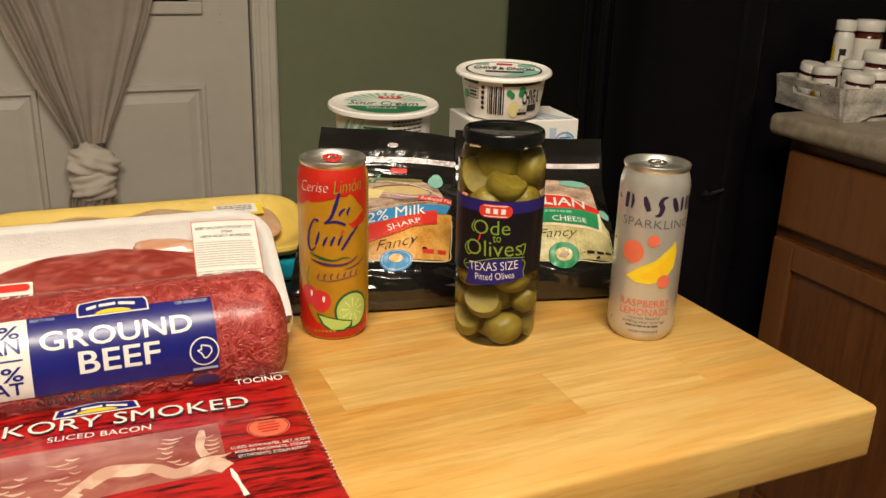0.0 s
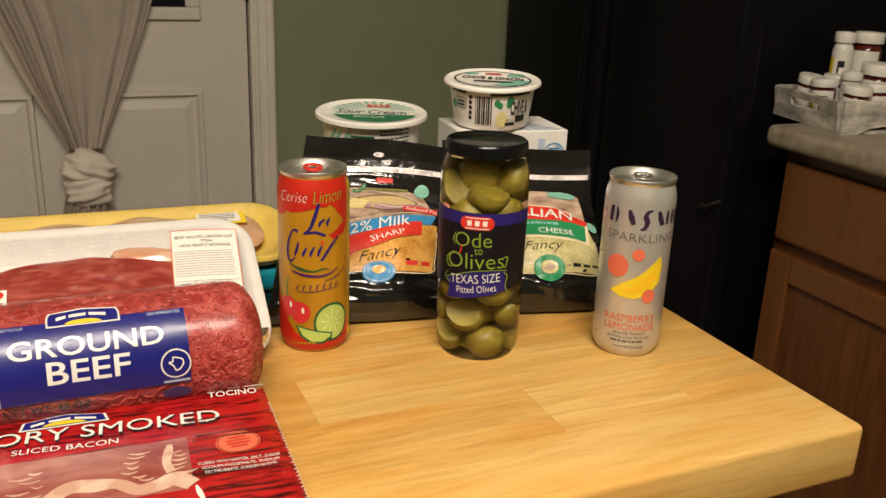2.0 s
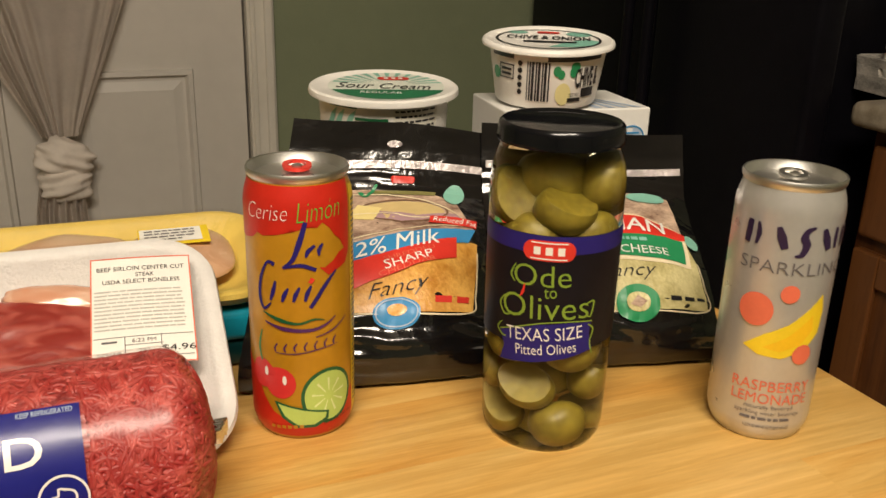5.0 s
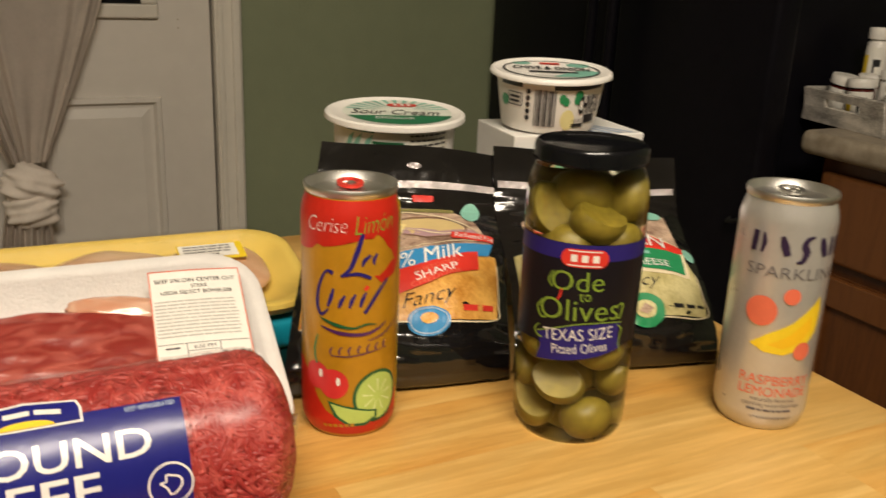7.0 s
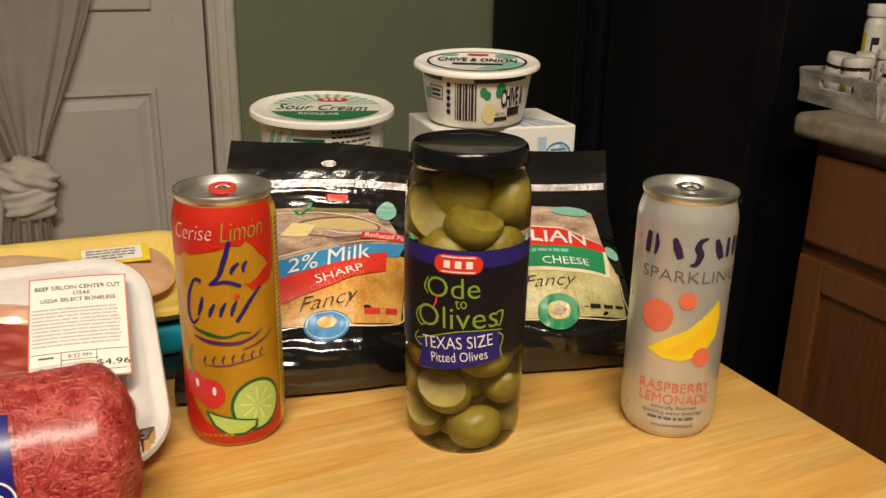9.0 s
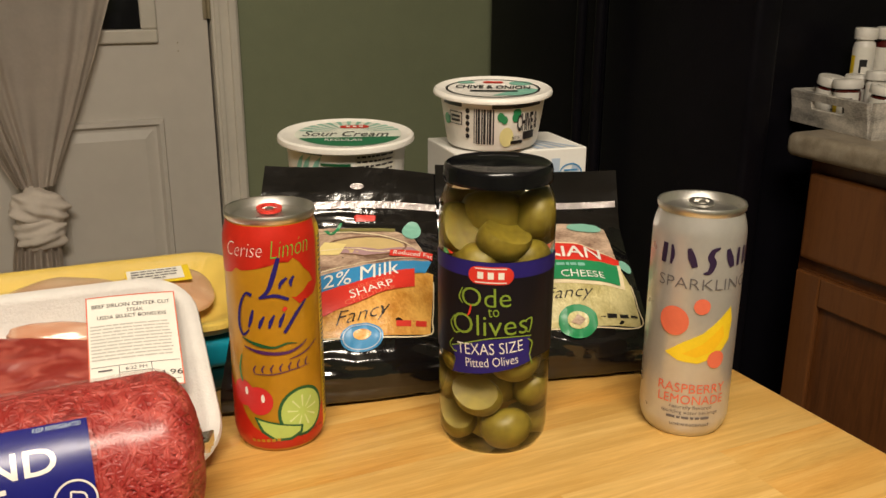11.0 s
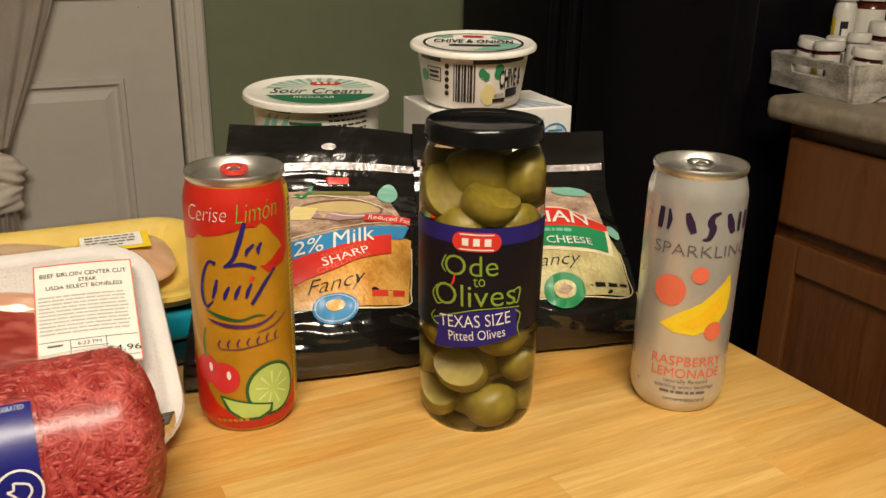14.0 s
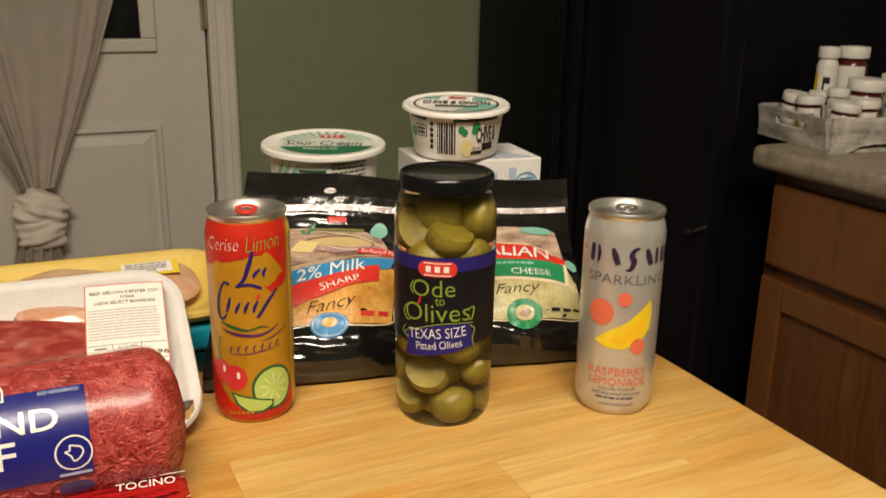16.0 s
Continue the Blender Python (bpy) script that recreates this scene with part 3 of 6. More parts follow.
def bottle(x, y, r, h, body, cap_h, label, stripe=None, lean=0.0, lift=0.006):
    b = thing("medicine_bottle", (0, 0, 0), label, "bottle", "medicine bottles in the crate")
    b.matrix_world = pose(CR[0], CR[1], CR[2] + lift, 0, 0, -10) @ pose(x, y, 0, lean, lean * 0.4, 0)
    part("body", lathe([(r * 0.93, 0), (r, 0.003), (r, h * 0.80), (r * 0.9, h * 0.86), (r * 0.72, h * 0.89), (r * 0.72, h)], 28), body, b)
    cr = r * (1.0 if h > 0.1 else 1.10)
    prof = [(cr, h * 0.90)]
    prof += [(cr * 1.02, h * 0.90 + 0.001), (cr * 1.02, h * 0.90 + cap_h - 0.002), (cr * 0.97, h * 0.90 + cap_h), (cr * 0.80, h * 0.90 + cap_h - 0.0006)]
    cap = part("cap", lathe(prof, 28), M_WHITE, b, "ribbed white cap")
    part("cap_disc", lathe([(cr * 0.6, h * 0.90 + cap_h - 0.0004), (cr * 0.6, h * 0.90 + cap_h + 0.0008)], 24), M_WHITE, cap)
    surf = round_surface(r, (0.25 - CR[0], 0.40 - CR[1]), (0, 0))
    part_l = printed("label", poly(rect(0, h * 0.48, r * 2.3, h * 0.66)), surf, 0.0004, M_PAPER, b, "white paper label", (0.003, 0))
    if stripe == "yellow":
        printed("stripe", poly(rect(-r * 0.75, h * 0.44, r * 0.5, h * 0.56)), surf, 0.0008, M_YEL, part_l, "yellow band", (0.003, 0))
        printed("mark", poly(rect(r * 0.05, h * 0.5, r * 0.18, h * 0.36), rect(r * 0.35, h * 0.64, r * 0.5, h * 0.08)), surf, 0.0008, M_INKK, part_l, "dark printed bars", (0.003, 0))
    return b


AMB = "amber medicine bottle with a white cap in the crate"
WHI = "white medicine bottle with a white cap in the crate"
bottle(0.106, 0.170, 0.0185, 0.152, M_WHITE, 0.019, "tall white bottle with a yellow-edged label", "yellow")
bottle(0.156, 0.166, 0.0265, 0.152, M_AMBER, 0.020, "tall dark red bottle with a wide white cap", None)
bottle(0.034, 0.165, 0.0225, 0.069, M_AMBER, 0.015, AMB, None, 9)
bottle(0.036, 0.108, 0.0215, 0.069, M_AMBER, 0.014, AMB, "yellow", -3)
bottle(0.078, 0.140, 0.0220, 0.073, M_AMBER, 0.014, AMB, None, 2)
bottle(0.078, 0.096, 0.0165, 0.085, M_WHITE, 0.014, WHI, None, 0)
bottle(0.040, 0.036, 0.0230, 0.069, M_AMBER, 0.014, AMB, None, 5)
bottle(0.094, 0.038, 0.0230, 0.070, M_AMBER, 0.014, AMB, "yellow", -5)
bottle(0.128, 0.092, 0.0290, 0.097, M_AMBER, 0.020, AMB, None, 2)
bottle(0.150, 0.036, 0.0210, 0.079, M_AMBER, 0.017, AMB, None, 3)
bottle(0.186, 0.080, 0.0210, 0.107, M_WHITE, 0.020, WHI, None, -4)
bottle(0.245, 0.132, 0.0230, 0.134, M_WHITE, 0.020, WHI, None, 0)
bottle(0.220, 0.038, 0.0230, 0.095, M_AMBER, 0.018, AMB, None, 4)

# ---- cans ----
CAN_H = 0.1557
CAN_WALL = [(0.0215, 0.0035), (0.0232, 0.0006), (0.0242, 0.0), (0.0252, 0.0010), (0.0275, 0.0055), (0.0288, 0.0105), (0.0290, 0.013), (0.0290, 0.1375), (0.0286, 0.1410), (0.0278, 0.1445), (0.0268, 0.1480), (0.0262, 0.1505)]


def can_radius(h):
    for (r0, z0), (r1, z1) in zip(CAN_WALL[2:], CAN_WALL[3:]):
        if z0 <= h <= z1:
            return r0 + (r1 - r0) * (h - z0) / (z1 - z0)
    return 0.029


def can(at, paint, tab_paint, label, deg):
    c = thing("drink_can", (at[0], at[1], TOP), label, "can", "drink cans on the table")
    c.scale = (1, 1, 0.988)
    part("body", lathe(CAN_WALL, 96, True, False), paint, c)
    lid = [(0.0262, 0.1505), (0.0272, 0.1520), (0.0275, 0.1545), (0.0270, 0.1557), (0.0262, 0.1553), (0.0255, 0.1530), (0.0240, 0.1502), (0.0228, 0.1500), (0.0220, 0.1512), (0.010, 0.1512), (0.002, 0.1514)]
    lid_ob = part("lid", lathe(lid, 96, False, True), M_ALU, c, "bare aluminium lid")
    tab = ring(0, 0.0035, 0.0078, 0.0115, 0.0030, 32)
    r = bmesh.ops.extrude_face_region(tab, geom=tab.faces[:])
    bmesh.ops.translate(tab, vec=(0, 0, 0.0016), verts=[v for v in r["geom"] if isinstance(v, bmesh.types.BMVert)])
    bmesh.ops.translate(tab, vec=(0, 0, 0.1526), verts=tab.verts[:])
    box(-0.0052, 0.0052, -0.0045, 0.0035, 0.1524, 0.1536, 0.0004, bm=tab)
    tob = part("pull_tab", tab, tab_paint, lid_ob, "pull tab")
    tob.matrix_local = pose(0, 0, 0, 0, 0, deg)
    riv = part("rivet", lathe([(0.0028, 0.1512), (0.0028, 0.1546), (0.0018, 0.1552)], 18), M_ALU, tob)
    mouth = part("mouth_score", ring(0, -0.0115, 0.0085, 0.0068, 0.0007, 30), M_INKG, lid_ob, "scored mouth outline")
    mouth.matrix_local = pose(0, 0, 0.1516, 0, 0, deg)
    return c


LAC = (0.3625, 0.8818)
lac = can(LAC, M_GOLD, M_BRED, "slim golden and red fruit soda can on the table", -12)
s = round_surface(can_radius, EYE_AT, LAC)
ST = (0.004, 0.004)
rnd = random.Random(5)
drip = [(-0.085, 0.1500)]
top_edge = [(-0.085, 0.121), (-0.06, 0.117), (-0.034, 0.119), (-0.031, 0.1225), (-0.028, 0.1205), (-0.024, 0.124), (-0.020, 0.1228), (-0.016, 0.1262), (-0.011, 0.1245), (-0.007, 0.129), (-0.002, 0.1268), (0.003, 0.1285),
            (0.006, 0.1325), (0.009, 0.128), (0.012, 0.1305), (0.0125, 0.1375), (0.015, 0.134), (0.016, 0.127), (0.018, 0.130), (0.0195, 0.122), (0.0215, 0.126), (0.023, 0.119), (0.026, 0.122), (0.0265, 0.113), (0.0225, 0.112), (0.018, 0.108),
            (0.013, 0.1052), (0.010, 0.1058), (0.015, 0.1005), (0.021, 0.1025), (0.027, 0.1045), (0.0305, 0.110), (0.0310, 0.125), (0.0310, 0.1500)]
printed("red_top_print", poly([(-0.085, 0.1500)] + top_edge), s, 0.00010, M_RED, lac, "painted red top with a ragged drip edge", ST)
printed("red_foot_print", poly([(-0.085, 0.003), (-0.085, 0.040), (-0.040, 0.048), (-0.030, 0.040), (-0.024, 0.027), (-0.018, 0.019), (-0.010, 0.0145), (0.000, 0.012), (0.012, 0.0125), (0.022, 0.017), (0.028, 0.024), (0.033, 0.028), (0.033, 0.003)]), s, 0.00010, M_RED, lac, "red painted foot", ST)
printed("side_panel_print", poly(rect(0.0385, 0.075, 0.011, 0.142)), s, 0.00012, M_YEL, lac, "pale yellow side panel with small print", ST)
printed("small_print", bars(0.0385, 0.138, 0.008, 40, 0.0031, 0.0014, 3), s, 0.0003, M_INKG, lac, "", ST)
printed("lettering", text("Cerise", -0.0182, 0.1362, 0.0245, 0.0086, 0.3, 2, -0.022), s, 0.0003, M_INKW, lac, "white flavour lettering", ST)
printed("lettering", text("Limón", 0.0105, 0.1372, 0.0245, 0.0106, 0.3, 4, -0.020), s, 0.0003, M_LEAF, lac, "green flavour lettering", ST)
# brand mark as plain brush strokes
mark = bmesh.new()
stroke([(0.0030, 0.1315), (-0.0005, 0.1200), (-0.0040, 0.1110), (-0.0092, 0.1062)], [0.0022, 0.0030, 0.0022, 0.0012], mark)
stroke([(-0.0092, 0.1062), (0.0000, 0.1078), (0.0080, 0.1046)], [0.0010, 0.0022, 0.0020], mark)
stroke([(0.0075, 0.1185), (0.0040, 0.1155), (0.0028, 0.1122)], [0.0014, 0.0024, 0.0010], mark)
stroke([(0.0118, 0.1190), (0.0098, 0.1158), (0.0098, 0.1125)], [0.0012, 0.0024, 0.0008], mark)
stroke([(-0.0138, 0.1078), (-0.0180, 0.1085), (-0.0225, 0.0990), (-0.0238, 0.0880), (-0.0212, 0.0815), (-0.0165, 0.0855)], [0.0026, 0.0012, 0.0018, 0.0022, 0.0018, 0.0006], mark)
stroke([(-0.0135, 0.0985), (-0.0150, 0.0925), (-0.0168, 0.0870)], [0.0012, 0.0024, 0.0012], mark)
for k in range(3):
    x = -0.0090 + 0.0060 * k
    stroke([(x + 0.0022, 0.0948 + 0.0006 * k), (x, 0.0905 + 0.0005 * k), (x - 0.0012, 0.0868 + 0.0002 * k)], [0.0010, 0.0024, 0.0012], mark)
stroke([(0.0195, 0.1025), (0.0130, 0.0955), (0.0085, 0.0890), (0.0045, 0.0832)], [0.0010, 0.0022, 0.0022, 0.0020], mark)
printed("brush_mark", mark, s, 0.0004, M_INDIGO, lac, "dark violet brush-stroke mark", ST)
printed("brush_accent", stroke([(0.0045, 0.0975), (0.0062, 0.1000)], [0.0020, 0.0026]), s, 0.0004, M_BRED, lac, "", ST)
printed("brush_swoosh", stroke([(-0.022, 0.0795), (-0.012, 0.0760), (-0.002, 0.0742), (0.006, 0.0762), (0.012, 0.0752)], [0.0006, 0.0024, 0.0014, 0.0012, 0.0004]), s, 0.0004, M_DGREEN, lac, "", ST)
printed("brush_swoosh", stroke([(-0.021, 0.0740), (-0.010, 0.0710), (0.004, 0.0700), (0.013, 0.0722), (0.019, 0.0760)], [0.0006, 0.0024, 0.0020, 0.0014, 0.0005]), s, 0.0004, M_PURPLE, lac, "", ST)
low = bmesh.new()
for k in range(7):
    x = -0.0150 + 0.0054 * k
    stroke([(x + 0.0012, 0.0618 + 0.0004 * k), (x - 0.0004, 0.0590 + 0.0004 * k), (x + 0.0002, 0.0566 + 0.0004 * k)], [0.0006, 0.0011, 0.0006], low)
stroke([(-0.0150, 0.0562), (-0.004, 0.0562), (0.008, 0.0580), (0.020, 0.0592)], [0.0004, 0.0006, 0.0006, 0.0003], low)
stroke([(0.0070, 0.0655), (0.0170, 0.0680), (0.0270, 0.0735)], [0.0005, 0.0009, 0.0005], low)
printed("brush_mark", low, s, 0.0004, M_PURPLE, lac, "thin violet brush mark", ST)
for x, y, r in ((-0.0245, 0.0415, 0.0085), (-0.0135, 0.0375, 0.0092)):
    printed("cherry_print", poly(oval(x, y, r, r * 1.05)), s, 0.0002, M_CHERRY, lac, "printed red cherry", ST)
    printed("cherry_glint", poly(oval(x + 0.003, y + 0.002, 0.0012, 0.0028)), s, 0.0004, M_INKW, lac, "", ST)
printed("stem_print", stroke([(-0.0245, 0.049), (-0.0260, 0.058), (-0.0235, 0.068)], [0.0012, 0.0014, 0.0006]), s, 0.0003, M_GREENP, lac, "", ST)
printed("lime_rind", poly(oval(0.0138, 0.0282, 0.0158, 0.0172)), s, 0.00022, M_DGREEN, lac, "printed lime slice", ST)
printed("lime_flesh", poly(oval(0.0138, 0.0282, 0.0138, 0.0152)), s, 0.00032, M_LIMEF, lac, "", ST)
cells = bmesh.new()
for k in range(9):
    a = 2 * math.pi * k / 9 + 0.2
    stroke([(0.0138 + 0.003 * math.cos(a), 0.0285 + 0.003 * math.sin(a)), (0.0138 + 0.010 * math.cos(a), 0.0285 + 0.011 * math.sin(a))], [0.0005, 0.0014], cells, 2)
printed("lime_cells", cells, s, 0.00042, ink("lime_pith_print", (0.66, 0.74, 0.36)), lac, "", ST)
printed("wedge_rind", poly([(-0.0170, 0.0262), (0.0135, 0.0190), (0.0130, 0.0140), (0.006, 0.0098), (-0.004, 0.0100), (-0.0125, 0.0160)]), s, 0.00050, M_DGREEN, lac, "printed lime wedge", ST)
printed("wedge_flesh", poly([(-0.0148, 0.0246), (0.0120, 0.0182), (0.0112, 0.0150), (0.005, 0.0118), (-0.004, 0.0120), (-0.0108, 0.0172)]), s, 0.00062, M_LIMEF, lac, "", ST)
printed("small_print", poly(*[rect(-0.018 + 0.0032 * k, 0.0095 + 0.0003 * k, 0.0022, 0.0022) for k in range(6)]), s, 0.0007, M_GOLD, lac, "", ST)
printed("lettering", text("12 FL OZ (355 mL)", 0.020, 0.0125, 0.019, 0.0028, 0, 8), s, 0.0007, M_INKK, lac, "", ST)

DAS = (0.6150, 0.7866)
das = can(DAS, M_SILVER, M_ALU, "slim silver-grey flavoured sparkling water can", -35)
s = round_surface(can_radius, EYE_AT, DAS)
mark = bmesh.new()
stroke([(-0.0195, 0.1325), (-0.0200, 0.1260), (-0.0205, 0.1195)], [0.0035, 0.0041, 0.0035], mark, 4)
stroke([(-0.0148, 0.1322), (-0.0140, 0.1260), (-0.0150, 0.1196)], [0.0014, 0.0030, 0.0014], mark, 4)
stroke([(0.0145, 0.1325), (0.0105, 0.1305), (0.0092, 0.1265), (0.0108, 0.1225), (0.0090, 0.1170), (0.0055, 0.1160)], [0.0011, 0.0030, 0.0041, 0.0043, 0.0030, 0.0008], mark, 6)
for x in (-0.0050, 0.0190):
    stroke([(x + 0.0010, 0.1315), (x + 0.0030, 0.1255), (x + 0.0052, 0.1196)], [0.0024, 0.0049, 0.0035], mark, 4)
for x in (0.0290, 0.0350, 0.0400):
    stroke([(x, 0.1315), (x, 0.1255), (x, 0.1198)], [0.0022, 0.0030, 0.0022], mark, 4)
printed("stroke_mark", mark, s, 0.0003, ink("plum_black_print", (0.026, 0.012, 0.045)), das, "dark plum upright stroke mark", ST)
printed("lettering", text("SPARKLING", 0.0085, 0.1085, 0.0620, 0.0072, 0, 0, -0.012), s, 0.0003, M_INKG, das, "thin grey lettering", ST)
for x, y, r in ((-0.0096, 0.0826, 0.0094), (0.0068, 0.0940, 0.0050), (0.0188, 0.0576, 0.0058)):
    printed("raspberry_dot", poly(oval(x, y, r, r * 1.05)), s, 0.0005, M_PINK, das, "printed coral dot", ST)
printed("lemon_print", poly([(-0.0138, 0.0602), (-0.003, 0.0690), (0.009, 0.0760), (0.019, 0.0850), (0.0272, 0.0930), (0.0295, 0.0830), (0.0282, 0.0700), (0.0200, 0.0600), (0.007, 0.0550), (-0.005, 0.0560)]), s, 0.0002, M_YEL, das, "printed yellow lemon slice", ST)
printed("lemon_flesh", poly([(-0.003, 0.0610), (0.009, 0.0685), (0.022, 0.0810), (0.0235, 0.0725), (0.017, 0.0640), (0.006, 0.0592)]), s, 0.0003, ink("amber_print", (0.84, 0.50, 0.012)), das, "", ST)
printed("lettering", text("RASPBERRY", 0.0060, 0.0370, 0.0446, 0.0064), s, 0.0003, M_PINK, das, "coral flavour lettering", ST)
printed("lettering", text("LEMONADE", 0.0060, 0.0290, 0.0436, 0.0064), s, 0.0003, M_PINK, das, "coral flavour lettering", ST)
printed("lettering", text("naturally flavored", 0.0058, 0.0232, 0.0270, 0.0034), s, 0.0003, M_INKG, das, "", ST)
printed("lettering", text("sparkling water beverage", 0.0058, 0.0195, 0.0370, 0.0034), s, 0.0003, M_INKG, das, "", ST)
printed("small_print", bars(0.0058, 0.0160, 0.030, 1, 0.003, 0.0017, 8), s, 0.0003, M_INKG, das, "", ST)
printed("lettering", text("unsweetened", 0.0058, 0.0112, 0.0250, 0.0030), s, 0.0003, M_INKG, das, "", ST)

# ---- jar of olives ----
JAR = (0.4895, 0.8255)
JW = [(0.024, 0.002), (0.029, 0.0), (0.0325, 0.0015), (0.0348, 0.006), (0.0356, 0.012), (0.0362, 0.05), (0.0366, 0.10), (0.0368, 0.1455), (0.0364, 0.1525), (0.0350, 0.1590), (0.0328, 0.1645), (0.0314, 0.1680), (0.0312, 0.1760)]


def jar_radius(h):
    for (r0, z0), (r1, z1) in zip(JW[2:], JW[3:]):
        if z0 <= h <= z1:
            return r0 + (r1 - r0) * (h - z0) / (z1 - z0)
    return 0.036


jar = thing("olive_jar", (*JAR, TOP), "tall glass jar full of green olives with a black lid", "jar")
jar.scale = (0.978, 0.978, 1.014)
glass = part("glass", lathe(JW, 96), M_GLASS, jar, "clear glass filled with greenish brine")
glass.visible_shadow = False
lid = part("lid", lathe([(0.0330, 0.1686), (0.0341, 0.1690), (0.0343, 0.1708), (0.0339, 0.1722), (0.0340, 0.1752), (0.0334, 0.1778), (0.0320, 0.1790), (0.0306, 0.1785), (0.0292, 0.1778), (0.004, 0.1780)], 96), M_LIDK, jar, "shiny black metal screw lid")
s = round_surface(jar_radius, EYE_AT, JAR)
flat_lid = lambda x, y, lift: Vector((x, y, 0.1780 + lift))
arc_bars = [[(0.023 * math.sin(a) * k, 0.023 * math.cos(a) * k) for a, k in ((t, 1), (t + 0.05, 1), (t + 0.05, 1.07), (t, 1.07))] for t in [-0.62 + 0.083 * i for i in range(14)]]
lp = printed("embossed_print", poly(*arc_bars), flat_lid, 0.0003, M_INKG, lid, "faint pale ring of unreadable print", (0, 0))
lp.rotation_euler = (0, 0, radians(-32))

olive_mat = mat("olive_skin", (0.150, 0.108, 0.010), 0.45, vary=0.25, scale=30, bump=0.15, bump_scale=200, second=(0.26, 0.205, 0.028), amount=0.8)


def olive_mesh(seed):
    rr = random.Random(seed)
    bm = bmesh.new()
    bmesh.ops.create_uvsphere(bm, u_segments=22, v_segments=16, radius=1)
    for v in bm.verts:
        v.co *= 1 + 0.05 * noise.noise(v.co * 1.5 + Vector((seed, 0, 0)))
    if seed % 2 == 0:
        # pitted end sliced off flat, with a crisp rim
        cut = bmesh.ops.bisect_plane(bm, geom=bm.verts[:] + bm.edges[:] + bm.faces[:], plane_co=(0.1, 0, 0.42), plane_no=(rr.uniform(-0.3, 0.3), rr.uniform(-0.4, 0.4), 0.9), clear_outer=True)
        rim = [e for e in cut["geom_cut"] if isinstance(e, bmesh.types.BMEdge)]
        bmesh.ops.contextual_create(bm, geom=rim)
        for e in rim:
            e.smooth = False
    for v in bm.verts:
        v.co = Vector((v.co.x * 0.0156, v.co.y * 0.0128, v.co.z * 0.0132))
    return finish("olive", bm, olive_mat)


olive_meshes = [olive_mesh(i) for i in range(6)]
rnd = random.Random(21)
facing = Vector((EYE_AT[0] - JAR[0], EYE_AT[1] - JAR[1], 0)).normalized()
front = math.degrees(math.atan2(facing.y, facing.x))


def olive(turn, rad, z, tip, roll, yaw, kind):
    """One olive; its long side lies along the wall of the jar."""
    a = radians(front + turn)
    ob = new("olive", olive_meshes[kind])
    ob.parent = jar
    ob.matrix_local = Matrix.Translation((rad * math.cos(a), rad * math.sin(a), z)) @ pose(0, 0, 0, 0, 0, front + turn + 90) @ pose(0, 0, 0, 0, roll, yaw) @ pose(0, 0, 0, tip, 0, 0)


for k in range(5):
    z = 0.0150 + 0.0236 * k
    rad = min(jar_radius(max(0.013, z)) - 0.0136, 0.0222)
    for i in range(4):
        olive(90 * (i + 0.5 * (k % 2) + 0.3) + rnd.uniform(-8, 8), rad, z + rnd.uniform(-0.0025, 0.0025), rnd.uniform(-30, 60), rnd.uniform(-28, 28), rnd.uniform(-12, 12), rnd.randrange(6))
    olive(0, 0.0, z, 20 * k, 10, 50 * k, k)
olive(-30, 0.0200, 0.1215, 20, -12, 0, 3)
olive(55, 0.0200, 0.1230, 30, 15, 0, 1)
olive(12, 0.0215, 0.1375, 34, 6, 0, 0)
olive(-68, 0.0215, 0.1400, 30, 48, 0, 2)
olive(82, 0.0205, 0.1490, 10, -50, 0, 1)
olive(-165, 0.0190, 0.1520, 0, 10, 0, 4)
olive(145, 0.0190, 0.1380, 40, -20, 0, 3)
olive(-130, 0.0195, 0.1360, 40, 20, 0, 0)
olive(-25, 0.0040, 0.1500, -40, 5, 0, 5)

KS = (0.003, 0.004)
label = printed("paper_label", poly([(-0.052, 0.1275), (0.052, 0.1275), (0.052, 0.064), (0.030, 0.0655), (0.018, 0.063), (-0.018, 0.063), (-0.030, 0.0655), (-0.052, 0.064)]), s, 0.00025, mat("navy_black_label", (0.006, 0.005, 0.009), 0.42, vary=0.2, spec=0.25), jar, "black paper label", KS)
printed("label_band", poly(rect(0, 0.1226, 0.104, 0.0095)), s, 0.0004, M_INDIGO, label, "violet band", KS)
printed("badge", poly(pill(-0.0026, 0.1195, 0.0275, 0.0108)), s, 0.0006, M_BRED, label, "red pill-shaped badge with a white rim", KS)
printed("badge_rim", poly(*[rect(-0.0026, 0.1195 + d, 0.0190, 0.0007) for d in (-0.0042, 0.0042)], *[rect(-0.0026 + d, 0.1195, 0.0036, 0.0042) for d in (-0.0062, 0, 0.0062)]), s, 0.0008, M_INKW, label, "white bars", KS)
printed("lettering", text("Ode", -0.0055, 0.1058, 0.0306, 0.0118, 0, 2, -0.006), s, 0.0006, M_LIME, label, "lime green curly lettering", KS)
printed("lettering", text("to", -0.0005, 0.0968, 0.0066, 0.0054, 0, 6), s, 0.0006, M_LIME, label, "", KS)
printed("lettering", text("Olives", -0.0030, 0.0885, 0.0480, 0.0130, 0, 2, -0.006), s, 0.0006, M_LIME, label, "lime green curly lettering", KS)
curl = bmesh.new()
stroke([(-0.0258, 0.0918), (-0.0290, 0.0862), (-0.0255, 0.0809), (-0.0210, 0.0826)], [0.0005, 0.0012, 0.0012, 0.0005], curl)
stroke([(0.0195, 0.0909), (0.0240, 0.0916), (0.0225, 0.0835), (0.0195, 0.0849)], [0.0006, 0.0012, 0.0010, 0.0005], curl)
